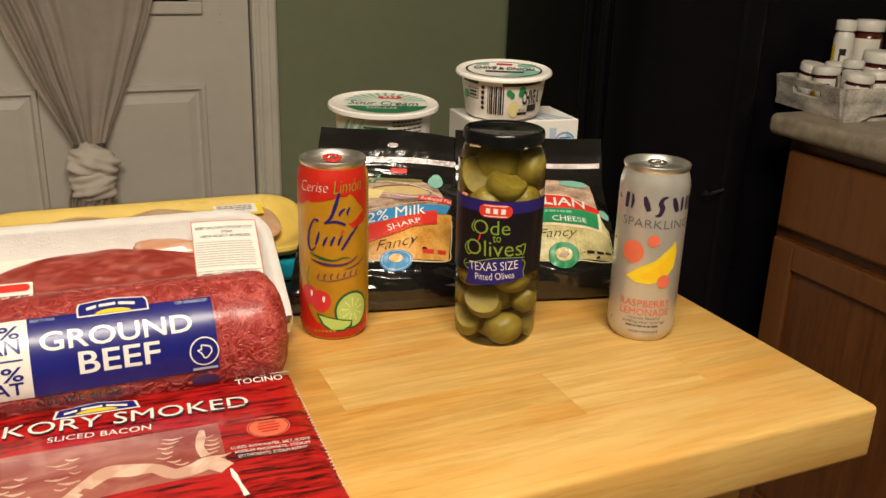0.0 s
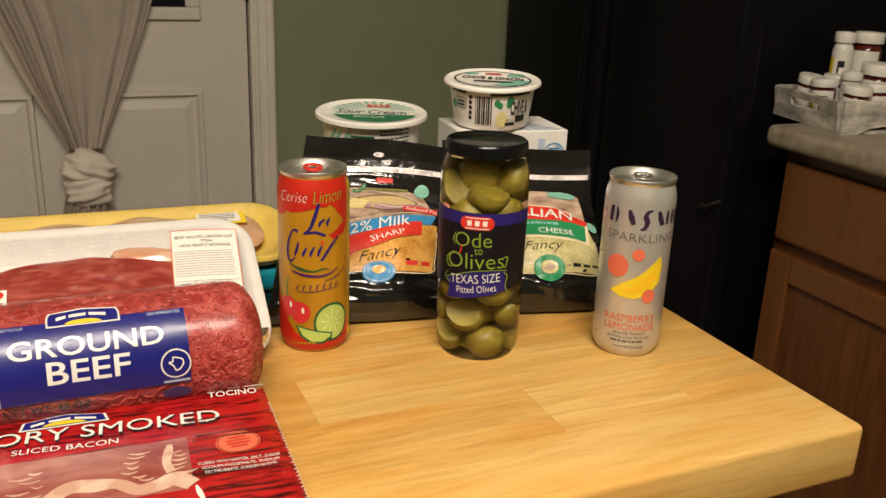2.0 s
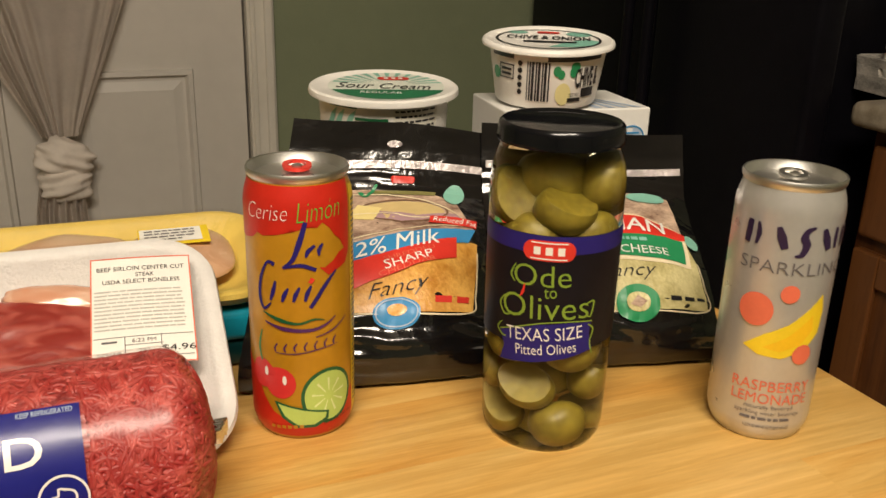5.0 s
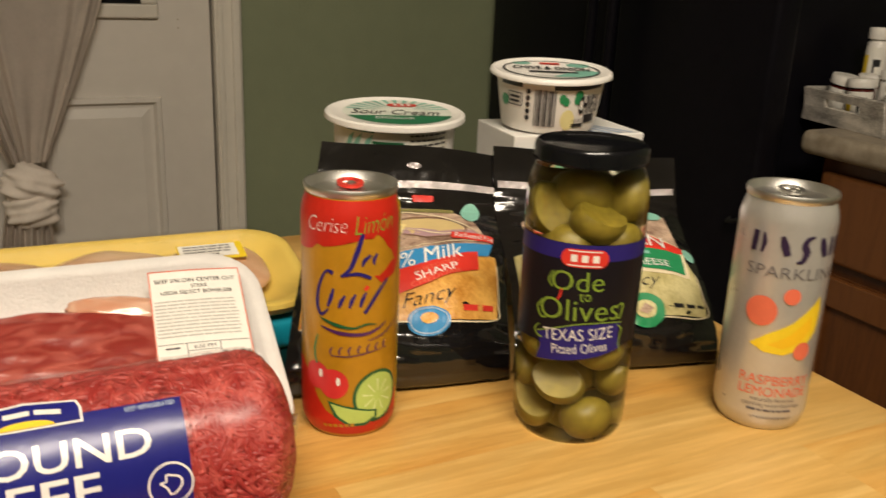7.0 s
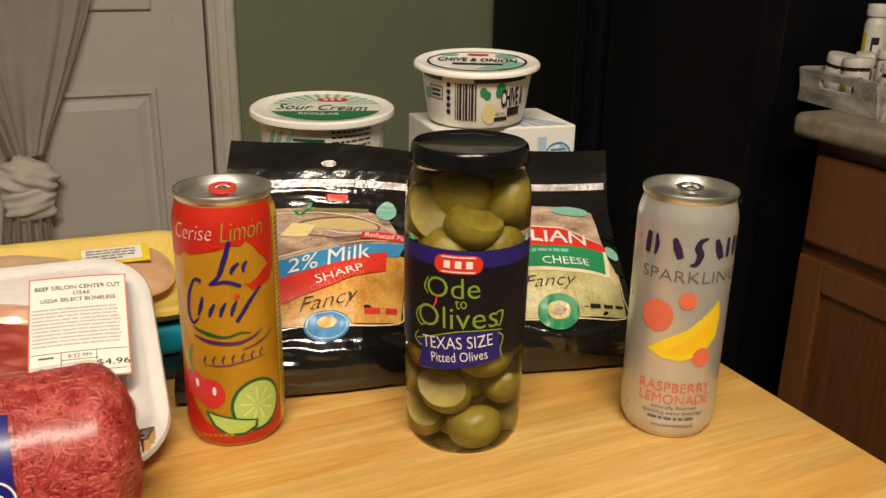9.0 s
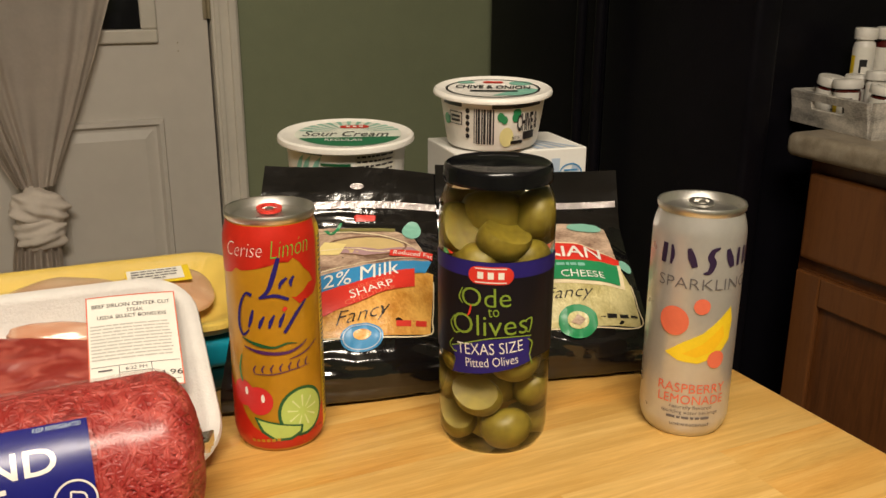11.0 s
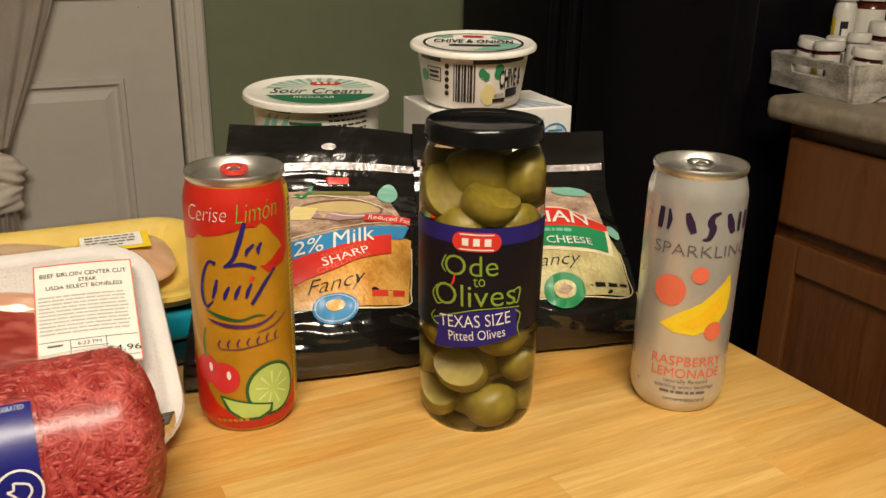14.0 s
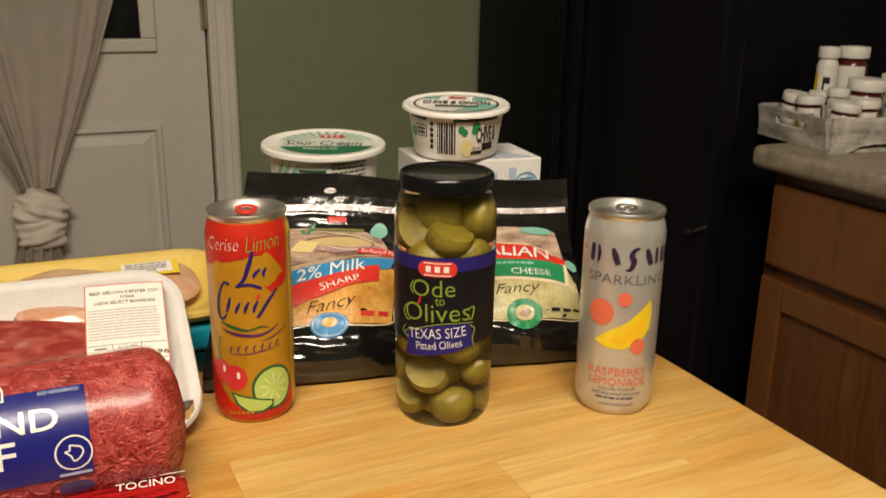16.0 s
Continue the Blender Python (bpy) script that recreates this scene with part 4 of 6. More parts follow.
stroke([(-0.0200, 0.1106), (-0.0225, 0.1045), (-0.0200, 0.1006)], [0.0005, 0.0012, 0.0006], curl)
stroke([(-0.0270, 0.0763), (-0.0300, 0.0721), (-0.0270, 0.0688), (-0.0240, 0.0684)], [0.0005, 0.0010, 0.0010, 0.0010], curl)
stroke([(0.0215, 0.0790), (0.0250, 0.0756), (0.0235, 0.0686), (0.0255, 0.0616)], [0.0008, 0.0010, 0.0008, 0.0008], curl)
stroke([(-0.0282, 0.0716), (-0.006, 0.0796), (0.010, 0.0814), (0.0240, 0.0806)], [0.0007, 0.0007, 0.0007, 0.0007], curl)
printed("flourish", curl, s, 0.0007, M_LIME, label, "thin lime scroll lines", KS)
printed("pimento_flick", stroke([(-0.0142, 0.1009), (-0.0150, 0.0963), (-0.0165, 0.0933)], [0.0006, 0.0014, 0.0005]), s, 0.0009, M_BRED, label, "", KS)
printed("ribbon", poly([(-0.0278, 0.0712), (-0.006, 0.0790), (0.010, 0.0808), (0.0235, 0.0800), (0.0225, 0.0730), (0.0255, 0.0642), (0.010, 0.0605), (-0.006, 0.0575), (-0.0275, 0.0545), (-0.0250, 0.0630)]), s, 0.00055, M_INDIGO, label, "violet ribbon", KS)
printed("lettering", text("TEXAS SIZE", -0.0026, 0.0736, 0.0416, 0.0072, 0, 5.5, -0.006), s, 0.0008, M_INKW, label, "white lettering", KS)
printed("lettering", text("Pitted Olives", -0.0010, 0.0652, 0.0327, 0.0058, 0, 6.5, -0.006), s, 0.0008, M_INKW, label, "white lettering", KS)


# ---- tubs and box ----
def tub(at, z0, r_lid, r_top, r_low, height, lid_h, label, lid_label, lean):
    t = thing("dairy_tub", (at[0], at[1], z0), label, "tub", "dairy tubs")
    wall = [(r_low * 0.92, 0.001), (r_low - 0.001, 0.0), (r_low, 0.002), (r_top, height - lid_h), (r_top, height - 0.004)]
    part("cup", lathe(wall, 72), M_WHITE, t)
    h = height
    prof = [(r_lid - 0.0016, h - lid_h), (r_lid, h - lid_h + 0.0005), (r_lid + 0.0002, h - lid_h + 0.0018), (r_lid - 0.0004, h - 0.0012), (r_lid - 0.0022, h), (r_lid - 0.0045, h - 0.0003), (r_lid - 0.0060, h - 0.0014), (0.004, h - 0.0014)]
    l = part("lid", lathe(prof, 72), M_WHITE, t, lid_label)
    radius = lambda y: r_low + (r_top - r_low) * min(1, max(0, y / (height - lid_h)))
    surf = round_surface(radius, EYE_AT, at)
    d = Vector((EYE_AT[0] - at[0], EYE_AT[1] - at[1], 0)).normalized()
    right = Vector((-d.y, d.x, 0))
    flat = lambda x, y, lift: right * x - d * y + Vector((0, 0, h - 0.0014 + lift))
    t.matrix_world = Matrix.Translation((at[0], at[1], z0 + r_low * math.sin(lean))) @ Matrix.Rotation(lean, 4, right)
    return t, l, surf, flat


SC = (0.4945, 1.122)
sc, sclid, s, f = tub(SC, TOP, 0.0610, 0.0530, 0.0460, 0.1505, 0.0060, "white sour cream tub with a green and white lid", "white lid with a green printed disc", radians(3))
NS = (0, 0)
BS = (0.005, 0)
printed("lid_disc", poly(oval(0.002, 0.0, 0.0475, 0.0490)), f, 0.0003, ink("pale_print", (0.70, 0.72, 0.63)), sclid, "", NS)
for a in [0.25 + 0.22 * q for q in range(13)]:
    ray = [(0.003 + 0.016 * math.cos(a), 0.004 + 0.014 * math.sin(a)), (0.003 + 0.046 * math.cos(a - 0.05), 0.002 + 0.047 * math.sin(a - 0.05)), (0.003 + 0.046 * math.cos(a + 0.05), 0.002 + 0.047 * math.sin(a + 0.05))]
    printed("lid_ray", poly(ray), f, 0.0005, M_MINT, sclid, "mint sunray", NS)
printed("lid_crescent", poly(oval(0.003, 0.0, 0.0470, 0.0480, 200, 342, 30)), f, 0.0006, ink("lid_green_print", (0.012, 0.15, 0.065)), sclid, "green lower segment", NS)
printed("lettering", text("Sour Cream", 0.000, -0.0030, 0.0760, 0.0190, 0.25, -4), f, 0.0008, M_INKK, sclid, "black script lettering", NS)
printed("lettering", text("REGULAR", -0.002, -0.0265, 0.0330, 0.0075, 0, -4), f, 0.0009, M_INKW, sclid, "white lettering", NS)
printed("badge", poly(pill(0.008, 0.0255, 0.027, 0.012)), f, 0.0008, M_BRED, sclid, "red badge", NS)
printed("badge_bars", poly(*[rect(0.008 + d, 0.0255, 0.0035, 0.0055) for d in (-0.006, 0, 0.006)]), f, 0.0010, M_INKW, sclid, "", NS)
for x in (-0.052, -0.044, -0.034):
    printed("leaf_print", poly([(x, 0.124), (x + 0.006, 0.136), (x + 0.012, 0.141), (x + 0.008, 0.128)]), s, 0.0004, M_MINT, sc, "pale green leaf print", BS)
printed("facts_panel", poly(rect(0.027, 0.120, 0.040, 0.050)), s, 0.0003, ink("cream_print", (0.72, 0.68, 0.58)), sc, "small printed facts panel", BS)
printed("small_print", bars(0.027, 0.1405, 0.037, 9, 0.0042, 0.0016, 4), s, 0.0006, M_INKK, sc, "", BS)
printed("leaf_print", poly(rect(-0.010, 0.134, 0.026, 0.0022), rect(-0.035, 0.1425, 0.028, 0.0016)), s, 0.0004, M_DGREEN, sc, "", BS)

BX = (0.6165, 1.045)
carton = thing("carton", (BX[0], BX[1], TOP), "white cardboard carton with pale blue sunrays", "carton", turn=-7)
BWX, BWY, BH = 0.120, 0.080, 0.1464
part("carton_body", box(-BWX / 2, BWX / 2, -BWY / 2, BWY / 2, 0, BH, 0.0012), mat("white_card", (0.76, 0.74, 0.70), 0.45, vary=0.04), carton, smooth=False)
cf = lambda x, y, lift: Vector((x, -BWY / 2 - lift, y))
ctp = lambda x, y, lift: Vector((x, y, BH + lift))
fan = []
for k in range(7):
    a0 = math.pi * (0.08 + 0.13 * k)
    fan.append([(0.030 + 0.008 * math.cos(a0), 0.040), (0.030 + 0.050 * math.cos(a0), 0.066 + 0.072 * math.sin(a0)), (0.030 + 0.050 * math.cos(a0 + 0.16), 0.066 + 0.072 * math.sin(a0 + 0.16))])
printed("ray_print", poly(*[[(min(0.059, max(-0.059, x)), min(0.143, y)) for x, y in q] for q in fan]), cf, 0.0004, M_PALE, carton, "pale blue sunray print", NS)
printed("ray_print", poly(*[[(0.008, 0.038), (0.014 + 0.011 * k, -0.038), (0.020 + 0.011 * k, -0.038)] for k in range(4)]), ctp, 0.0004, M_PALE, carton, "pale blue sunray print", NS)
printed("seal_print", ring(0.045, 0.124, 0.011, 0.009, 0.0012), cf, 0.0007, M_SKY, carton, "round blue stamp", NS)
printed("seal_bars", poly(*[rect(0.045, 0.124 + d, 0.013, 0.0014) for d in (-0.003, 0, 0.003)]), cf, 0.0007, M_SKY, carton, "", NS)

CT = (0.600, 1.040)
ch, chlid, s, f = tub(CT, TOP + BH + 0.0012, 0.0508, 0.0450, 0.0392, 0.0462, 0.0048, "white cream cheese spread tub on a carton", "white lid with an oval chive label", radians(4.5))
printed("oval_ring", ring(0.0, 0.0, 0.0405, 0.0375, 0.0020), f, 0.0005, M_INKK, chlid, "black oval outline", NS)
for shape in ([(0.0, -0.030), (0.020, -0.028), (0.034, -0.018), (0.040, -0.004), (0.030, 0.002), (0.016, -0.008)], oval(0.024, 0.022, 0.010, 0.009), oval(-0.024, 0.024, 0.008, 0.006)):
    printed("lid_chive", poly(shape), f, 0.0004, M_MINT, chlid, "green chive print", NS)
printed("lettering", text("CHIVE & ONION", 0.0, 0.0035, 0.0640, 0.0135, 0, -2, 0.025), f, 0.0008, M_INKK, chlid, "black block lettering", NS)
printed("lid_bar", poly(rect(0.001, -0.0125, 0.040, 0.0055)), f, 0.0008, M_INKK, chlid, "", NS)
printed("badge", poly(pill(0.0, 0.0240, 0.018, 0.007)), f, 0.0008, M_BRED, chlid, "red badge", NS)
for bx, bw in ((0.024, 0.048), (-0.038, 0.024)):
    printed("top_band", poly(rect(bx, 0.0392, bw, 0.0044)), s, 0.0003, M_INKK, ch, "dark band under the lid", BS)
printed("barcode", poly(*[rect(-0.0145 + 0.00155 * i + 0.0004 * (i % 3), 0.0215, 0.0007 + 0.00045 * ((i * 7) % 3), 0.0300) for i in range(11)]), s, 0.0004, M_INKK, ch, "barcode", BS)
printed("lettering", text("CHIVE &", 0.0330, 0.0245, 0.0230, 0.0155, 0, 0, 0.03), s, 0.0004, M_INKK, ch, "black block lettering", BS)
printed("lettering", text("NET WT.", 0.0215, 0.0115, 0.0085, 0.0027), s, 0.0004, M_INKK, ch, "", BS)
printed("small_print", poly(rect(0.0215, 0.0076, 0.011, 0.003), rect(0.034, 0.0125, 0.013, 0.007)), s, 0.0004, M_INKK, ch, "", BS)
printed("symbol_dots", poly(*[oval(-0.0205, 0.0345 - 0.0055 * i, 0.0019, 0.0021, n=14) for i in range(5)]), s, 0.0004, M_INKK, ch, "", BS)
printed("facts_frame", poly(rect(-0.0330, 0.0320, 0.014, 0.0008), rect(-0.0330, 0.0215, 0.014, 0.0008), rect(-0.0398, 0.0268, 0.0008, 0.011), rect(-0.0262, 0.0268, 0.0008, 0.011), rect(-0.033, 0.0285, 0.010, 0.002), rect(-0.033, 0.0248, 0.010, 0.002)), s, 0.0004, M_INKK, ch, "", BS)
for x, y, rx, ry in ((0.0075, 0.0300, 0.0030, 0.0040), (0.0105, 0.0275, 0.0028, 0.0036), (0.0215, 0.0335, 0.0038, 0.0032), (0.020, 0.0290, 0.003, 0.004), (-0.0445, 0.0240, 0.005, 0.005)):
    printed("leaf_print", poly(oval(x, y, rx, ry, n=14)), s, 0.0004, M_GREENP, ch, "green leaf print", BS)
printed("onion_print", poly(oval(0.0125, 0.0125, 0.0060, 0.0085, n=20)), s, 0.00035, ink("onion_print", (0.72, 0.64, 0.30)), ch, "", BS)


# ---- shredded cheese bags ----
BAG_W = 0.156
BAG_PROFILE = [(0.006, 0.0), (-0.003, 0.004), (-0.006, 0.013), (-0.0058, 0.0235), (-0.0025, 0.0300), (0.0030, 0.0365), (0.0090, 0.0445), (0.020, 0.0545), (0.035, 0.065), (0.062, 0.077), (0.095, 0.087), (0.118, 0.0945), (0.130, 0.1060), (0.139, 0.1215), (0.147, 0.1395)]


def bag_curve(sv):
    """Place along the front of the bag: fraction 0 at the foot, 1 at the top edge -> depth, height."""
    ls = [0.0]
    for a, b in zip(BAG_PROFILE, BAG_PROFILE[1:]):
        ls.append(ls[-1] + math.dist(a, b))
    t = min(1.0, max(0.0, sv)) * ls[-1]
    for i in range(len(ls) - 1):
        if t <= ls[i + 1] + 1e-9:
            k = (t - ls[i]) / (ls[i + 1] - ls[i])
            a, b = BAG_PROFILE[i], BAG_PROFILE[i + 1]
            return a[0] + (b[0] - a[0]) * k, a[1] + (b[1] - a[1]) * k
    return BAG_PROFILE[-1]


BAG_LEN = sum(math.dist(a, b) for a, b in zip(BAG_PROFILE, BAG_PROFILE[1:]))


def bag_surface(foot, u_dir, v_dir, seed, sink, slope, shift):
    u3, v3 = Vector((*u_dir, 0)).normalized(), Vector((*v_dir, 0)) / 0.160

    def surf(x, y, lift):
        """x across from the middle, y up along the film from the foot."""
        sv = y / BAG_LEN
        d0, h0 = bag_curve(sv - 0.012)
        d1, h1 = bag_curve(sv + 0.012)
        d, h = bag_curve(sv)
        e = abs(x) / (BAG_W / 2)
        full = math.sin(math.pi * min(1, max(0, sv / 0.86))) if sv < 0.86 else 0.0
        puff = full * (1 - e ** 3.0)
        drop = -0.012 * full * e ** 3
        edge = 1.2 if sv < 0.30 else 1.0 if sv < 0.80 else 0.45
        crease = (0.0022 * (0.35 - abs(noise.noise((x * 30 + seed, y * 52, seed)))) + 0.0012 * (0.3 - abs(noise.noise((x * 90, y * 75 + seed, 2))))) * (0.35 + 0.65 * full) * edge
        flare = 0.0012 * math.sin(9 * x / BAG_W + seed) * max(0, (sv - 0.8) / 0.2)
        for y0, y1, wave, deep in ((0.026, 0.057, 0.0130, 0.00135), (0.176, 0.199, 0.0085, 0.00050), (0.206, 0.226, 0.0030, 0.00010)):
            if y0 < y < y1:
                gate = max(0.0, min(1.0, 0.75 + 2.2 * noise.noise((x * 17 + seed * 3, y * 40, 7))))
                fade = math.sin(math.pi * (y - y0) / (y1 - y0)) ** 0.6
                crease += deep * gate * fade * math.sin(2 * math.pi * (y / wave + 0.9 * noise.noise((x * 22 + seed * 5, y * 12, 3)) + 2.2 * x))
        t = Vector((d1 - d0, h1 - h0)).normalized()
        nx, nz = -t.y, t.x
        h += (sink - slope * x) * sv * sv
        k = 0.004 * puff + drop + crease + lift
        narrow = 1.0 - 0.03 * full
        return Vector((*foot, TOP)) + u3 * (x * narrow + shift * sv ** 3 * (0.5 - x / BAG_W)) + v3 * (d + nx * k + flare) + Vector((0, 0, max(0.0008, h + nz * k + (0.002 if h > 0.1 else 0) * math.sin(x * 30 + seed))))
    return surf


def cheese_bag(foot, u_dir, v_dir, seed, sink, slope, shift, label):
    b = thing("cheese_bag", (0, 0, 0), label, "bag", "bags of shredded cheese")
    surf = bag_surface(foot, u_dir, v_dir, seed, sink, slope, shift)
    bm = bmesh.new()
    nu, nv = 56, 150
    fr = [[bm.verts.new(surf((i / nu - 0.5) * BAG_W, BAG_LEN * j / nv, 0)) for i in range(nu + 1)] for j in range(nv + 1)]
    vd = Vector((*v_dir, 0)) / 0.160
    bk = []
    for j in range(nv + 1):
        sv = j / nv
        row = []
        for i in range(nu + 1):
            p = fr[j][i].co
            e = abs(i / nu - 0.5) * 2
            thick = 0.0012 + 0.045 * max(0, math.sin(math.pi * min(1, sv / 0.80)) if sv < 0.80 else 0) * (1 - e ** 4)
            q = p + vd * thick
            q.z = max(TOP + 0.0006, q.z - thick * 0.9)
            row.append(bm.verts.new(q))
        bk.append(row)
    for rows, flip in ((fr, False), (bk, True)):
        for a, c in zip(rows, rows[1:]):
            for i in range(nu):
                bm.faces.new((a[i], a[i + 1], c[i + 1], c[i]) if not flip else (a[i + 1], a[i], c[i], c[i + 1]))
    for i in range(nu):
        bm.faces.new((fr[0][i + 1], fr[0][i], bk[0][i], bk[0][i + 1]))
        bm.faces.new((fr[nv][i], fr[nv][i + 1], bk[nv][i + 1], bk[nv][i]))
    for j in range(nv):
        bm.faces.new((fr[j][0], fr[j + 1][0], bk[j + 1][0], bk[j][0]))
        bm.faces.new((fr[j + 1][nu], fr[j][nu], bk[j][nu], bk[j + 1][nu]))
    part("bag_film", bm, M_SACK, b, "glossy black wrinkled bag film")
    return b, surf


GS = (0.006, 0.006)
def shreds(name, base, dark, light):
    m = mat(name, base, 0.42, vary=0.35, scale=60, bump=0.5, bump_scale=260, coat=0.5, second=light, amount=0.8, stretch=(1, 0.5, 1))
    return m


M_CHED = shreds("cheddar_shreds", (0.76, 0.30, 0.030), 0, (0.85, 0.50, 0.12))
M_PARM = shreds("pale_cheese_shreds", (0.62, 0.52, 0.20), 0, (0.76, 0.68, 0.36))
M_TAN = mat("food_photo_print", (0.36, 0.19, 0.13), 0.32, vary=0.5, scale=60, coat=0.4, second=(0.74, 0.55, 0.40), amount=0.9, stretch=(0.6, 1, 1.6))

bag, s = cheese_bag((0.4070, 0.902), (0.982, -0.190), (0.0650, 0.135), 1.0, -0.001, 0.105, 0.009, "glossy black zip bag of shredded cheddar leaning back")
Y = BAG_LEN
printed("cheese_window", poly([(-0.072, 0.060), (-0.03, 0.058), (0.02, 0.0565), (0.069, 0.0565), (0.0705, 0.095), (0.070, 0.123), (0.0, 0.110), (-0.072, 0.098)]), s, 0.0005, M_CHED, bag, "clear window over orange cheese shreds", GS)
printed("photo_print", poly([(-0.070, 0.100), (0.068, 0.136), (0.060, 0.150), (0.052, 0.166), (0.030, 0.178), (-0.02, 0.180), (-0.062, 0.176), (-0.070, 0.160)]), s, 0.0006, M_TAN, bag, "printed food photo", GS)
printed("plate_print", poly(oval(0.014, 0.152, 0.030, 0.012)), s, 0.0009, ink("beige_print", (0.60, 0.45, 0.20)), bag, "", GS)
printed("plate_rim", ring(0.014, 0.152, 0.033, 0.0145, 0.0016), s, 0.0011, ink("brown_print", (0.20, 0.11, 0.06)), bag, "", GS)
printed("corner_print", poly([(-0.026, 0.140), (-0.006, 0.138), (-0.002, 0.154), (-0.020, 0.158)]), s, 0.0012, ink("butter_print", (0.74, 0.60, 0.25)), bag, "", GS)
M_CREAM = ink("cream_edge_print", (0.78, 0.66, 0.44))
M_LILAC = ink("lilac_print", (0.40, 0.25, 0.27))
printed("lilac_fold", poly([(-0.066, 0.150), (-0.020, 0.141), (0.010, 0.138), (0.030, 0.141), (0.022, 0.147), (-0.015, 0.152), (-0.060, 0.161)]), s, 0.0010, M_LILAC, bag, "", GS)
printed("lilac_fold", poly([(0.022, 0.139), (0.058, 0.146), (0.054, 0.152), (0.040, 0.150), (0.024, 0.146)]), s, 0.0010, M_LILAC, bag, "", GS)
photo_edge = bmesh.new()
stroke([(-0.056, 0.166), (-0.020, 0.172), (0.012, 0.170), (0.040, 0.160), (0.058, 0.147)], [0.0008, 0.0014, 0.0016, 0.0014, 0.0006], photo_edge)
stroke([(-0.060, 0.148), (-0.030, 0.144), (0.000, 0.147), (0.024, 0.143), (0.046, 0.146)], [0.0006, 0.0012, 0.0008, 0.0014, 0.0006], photo_edge)
stroke([(-0.066, 0.112), (-0.020, 0.116), (0.020, 0.1275), (0.062, 0.1395)], [0.0009, 0.0009, 0.0009, 0.0009], photo_edge)
printed("photo_edge", photo_edge, s, 0.0014, M_CREAM, bag, "pale printed outlines", GS)
printed("cracker_print", poly([(-0.060, 0.155), (-0.042, 0.150), (-0.034, 0.164), (-0.052, 0.169)]), s, 0.0012, ink("cracker_print", (0.62, 0.42, 0.16)), bag, "", GS)
printed("window_edge", stroke([(-0.071, 0.0590), (-0.03, 0.0572), (0.02, 0.0558), (0.066, 0.0556), (0.0705, 0.070), (0.0710, 0.095), (0.0705, 0.112)], [0.0010] * 7), s, 0.0010, M_CREAM, bag, "pale rim of the window", GS)
printed("blue_banner", poly([(-0.070, 0.080), (-0.0142, 0.094), (0.0637, 0.1195), (0.0680, 0.137), (-0.0174, 0.1128), (-0.070, 0.100)]), s, 0.0012, M_SKY, bag, "slanting blue banner", GS)
printed("red_banner", poly([(-0.070, 0.060), (-0.0119, 0.0731), (0.0561, 0.1023), (0.055, 0.1218), (-0.0142, 0.0939), (-0.070, 0.080)]), s, 0.0016, M_BRED, bag, "slanting red banner", GS)
printed("red_flash", poly([(0.034, 0.1355), (0.0685, 0.1385), (0.0685, 0.1480), (0.034, 0.1450)]), s, 0.0016, M_BRED, bag, "small red flash", GS)
printed("lettering", text("Reduced Fat", 0.0525, 0.1418, 0.032, 0.0062, 0.2, 4), s, 0.0020, M_INKW, bag, "", GS)
printed("lettering", text("2% Milk", 0.0140, 0.1120, 0.060, 0.0150, 0.25, 17), s, 0.0020, M_INKW, bag, "white italic lettering", GS)
printed("lettering", text("SHREDDED", 0.0235, 0.1020, 0.036, 0.0042, 0, 21), s, 0.0022, M_PINK, bag, "", GS)
printed("lettering", text("SHARP", 0.0235, 0.0962, 0.034, 0.0072, 0, 21), s, 0.0022, M_INKW, bag, "white lettering", GS)
printed("lettering", text("CHEDDAR", 0.0235, 0.0905, 0.040, 0.0042, 0, 21), s, 0.0022, M_PINK, bag, "", GS)
printed("lettering", text("Fancy", 0.0190, 0.0735, 0.041, 0.0140, 0.42, 13, -0.012), s, 0.0012, M_INKK, bag, "black script lettering", GS)
printed("weight_print", poly(rect(0.049, 0.0655, 0.011, 0.0045), rect(0.062, 0.0655, 0.008, 0.0045)), s, 0.0012, M_BRED, bag, "", GS)
printed("roundel", poly(oval(0.0190, 0.0565, 0.0155, 0.0105)), s, 0.0014, M_SKY, bag, "round blue stamp", GS)
printed("roundel_core", poly(oval(0.0190, 0.0580, 0.0065, 0.0036)), s, 0.0019, M_CHED, bag, "", GS)
printed("roundel_ring", ring(0.0190, 0.0565, 0.0140, 0.0092, 0.0009), s, 0.0019, M_PALE, bag, "", GS)
printed("mint_dot", poly(oval(0.0490, 0.1750, 0.0080, 0.0110)), s, 0.0016, M_MINT, bag, "round mint sticker", GS)
printed("tick_print", stroke([(-0.022, 0.176), (-0.016, 0.171), (-0.010, 0.184)], [0.003, 0.004, 0.002]), s, 0.0014, M_GREENP, bag, "", GS)
printed("name_bar", poly(rect(0.012, 0.1760, 0.046, 0.0055)), s, 0.0012, ink("olive_bar_print", (0.20, 0.18, 0.06)), bag, "", GS)
printed("badge", poly(pill(0.009, 0.1880, 0.018, 0.0045)), s, 0.0012, M_BRED, bag, "red badge", GS)
# clear zip, its highlights painted as a silvery band
printed("seal_strip", poly(rect(0, 0.2000, 0.150, 0.0060)), s, 0.0008, M_GLINT, bag, "clear zip strip, its highlights painted silvery", GS)
# painted highlight of the embossed hanger mark
printed("hang_hole", poly(oval(0.0, Y - 0.016, 0.0058, 0.0026)), s, 0.0008, M_GLINT, bag, "whitish highlight painted at the embossed hang hole", GS)

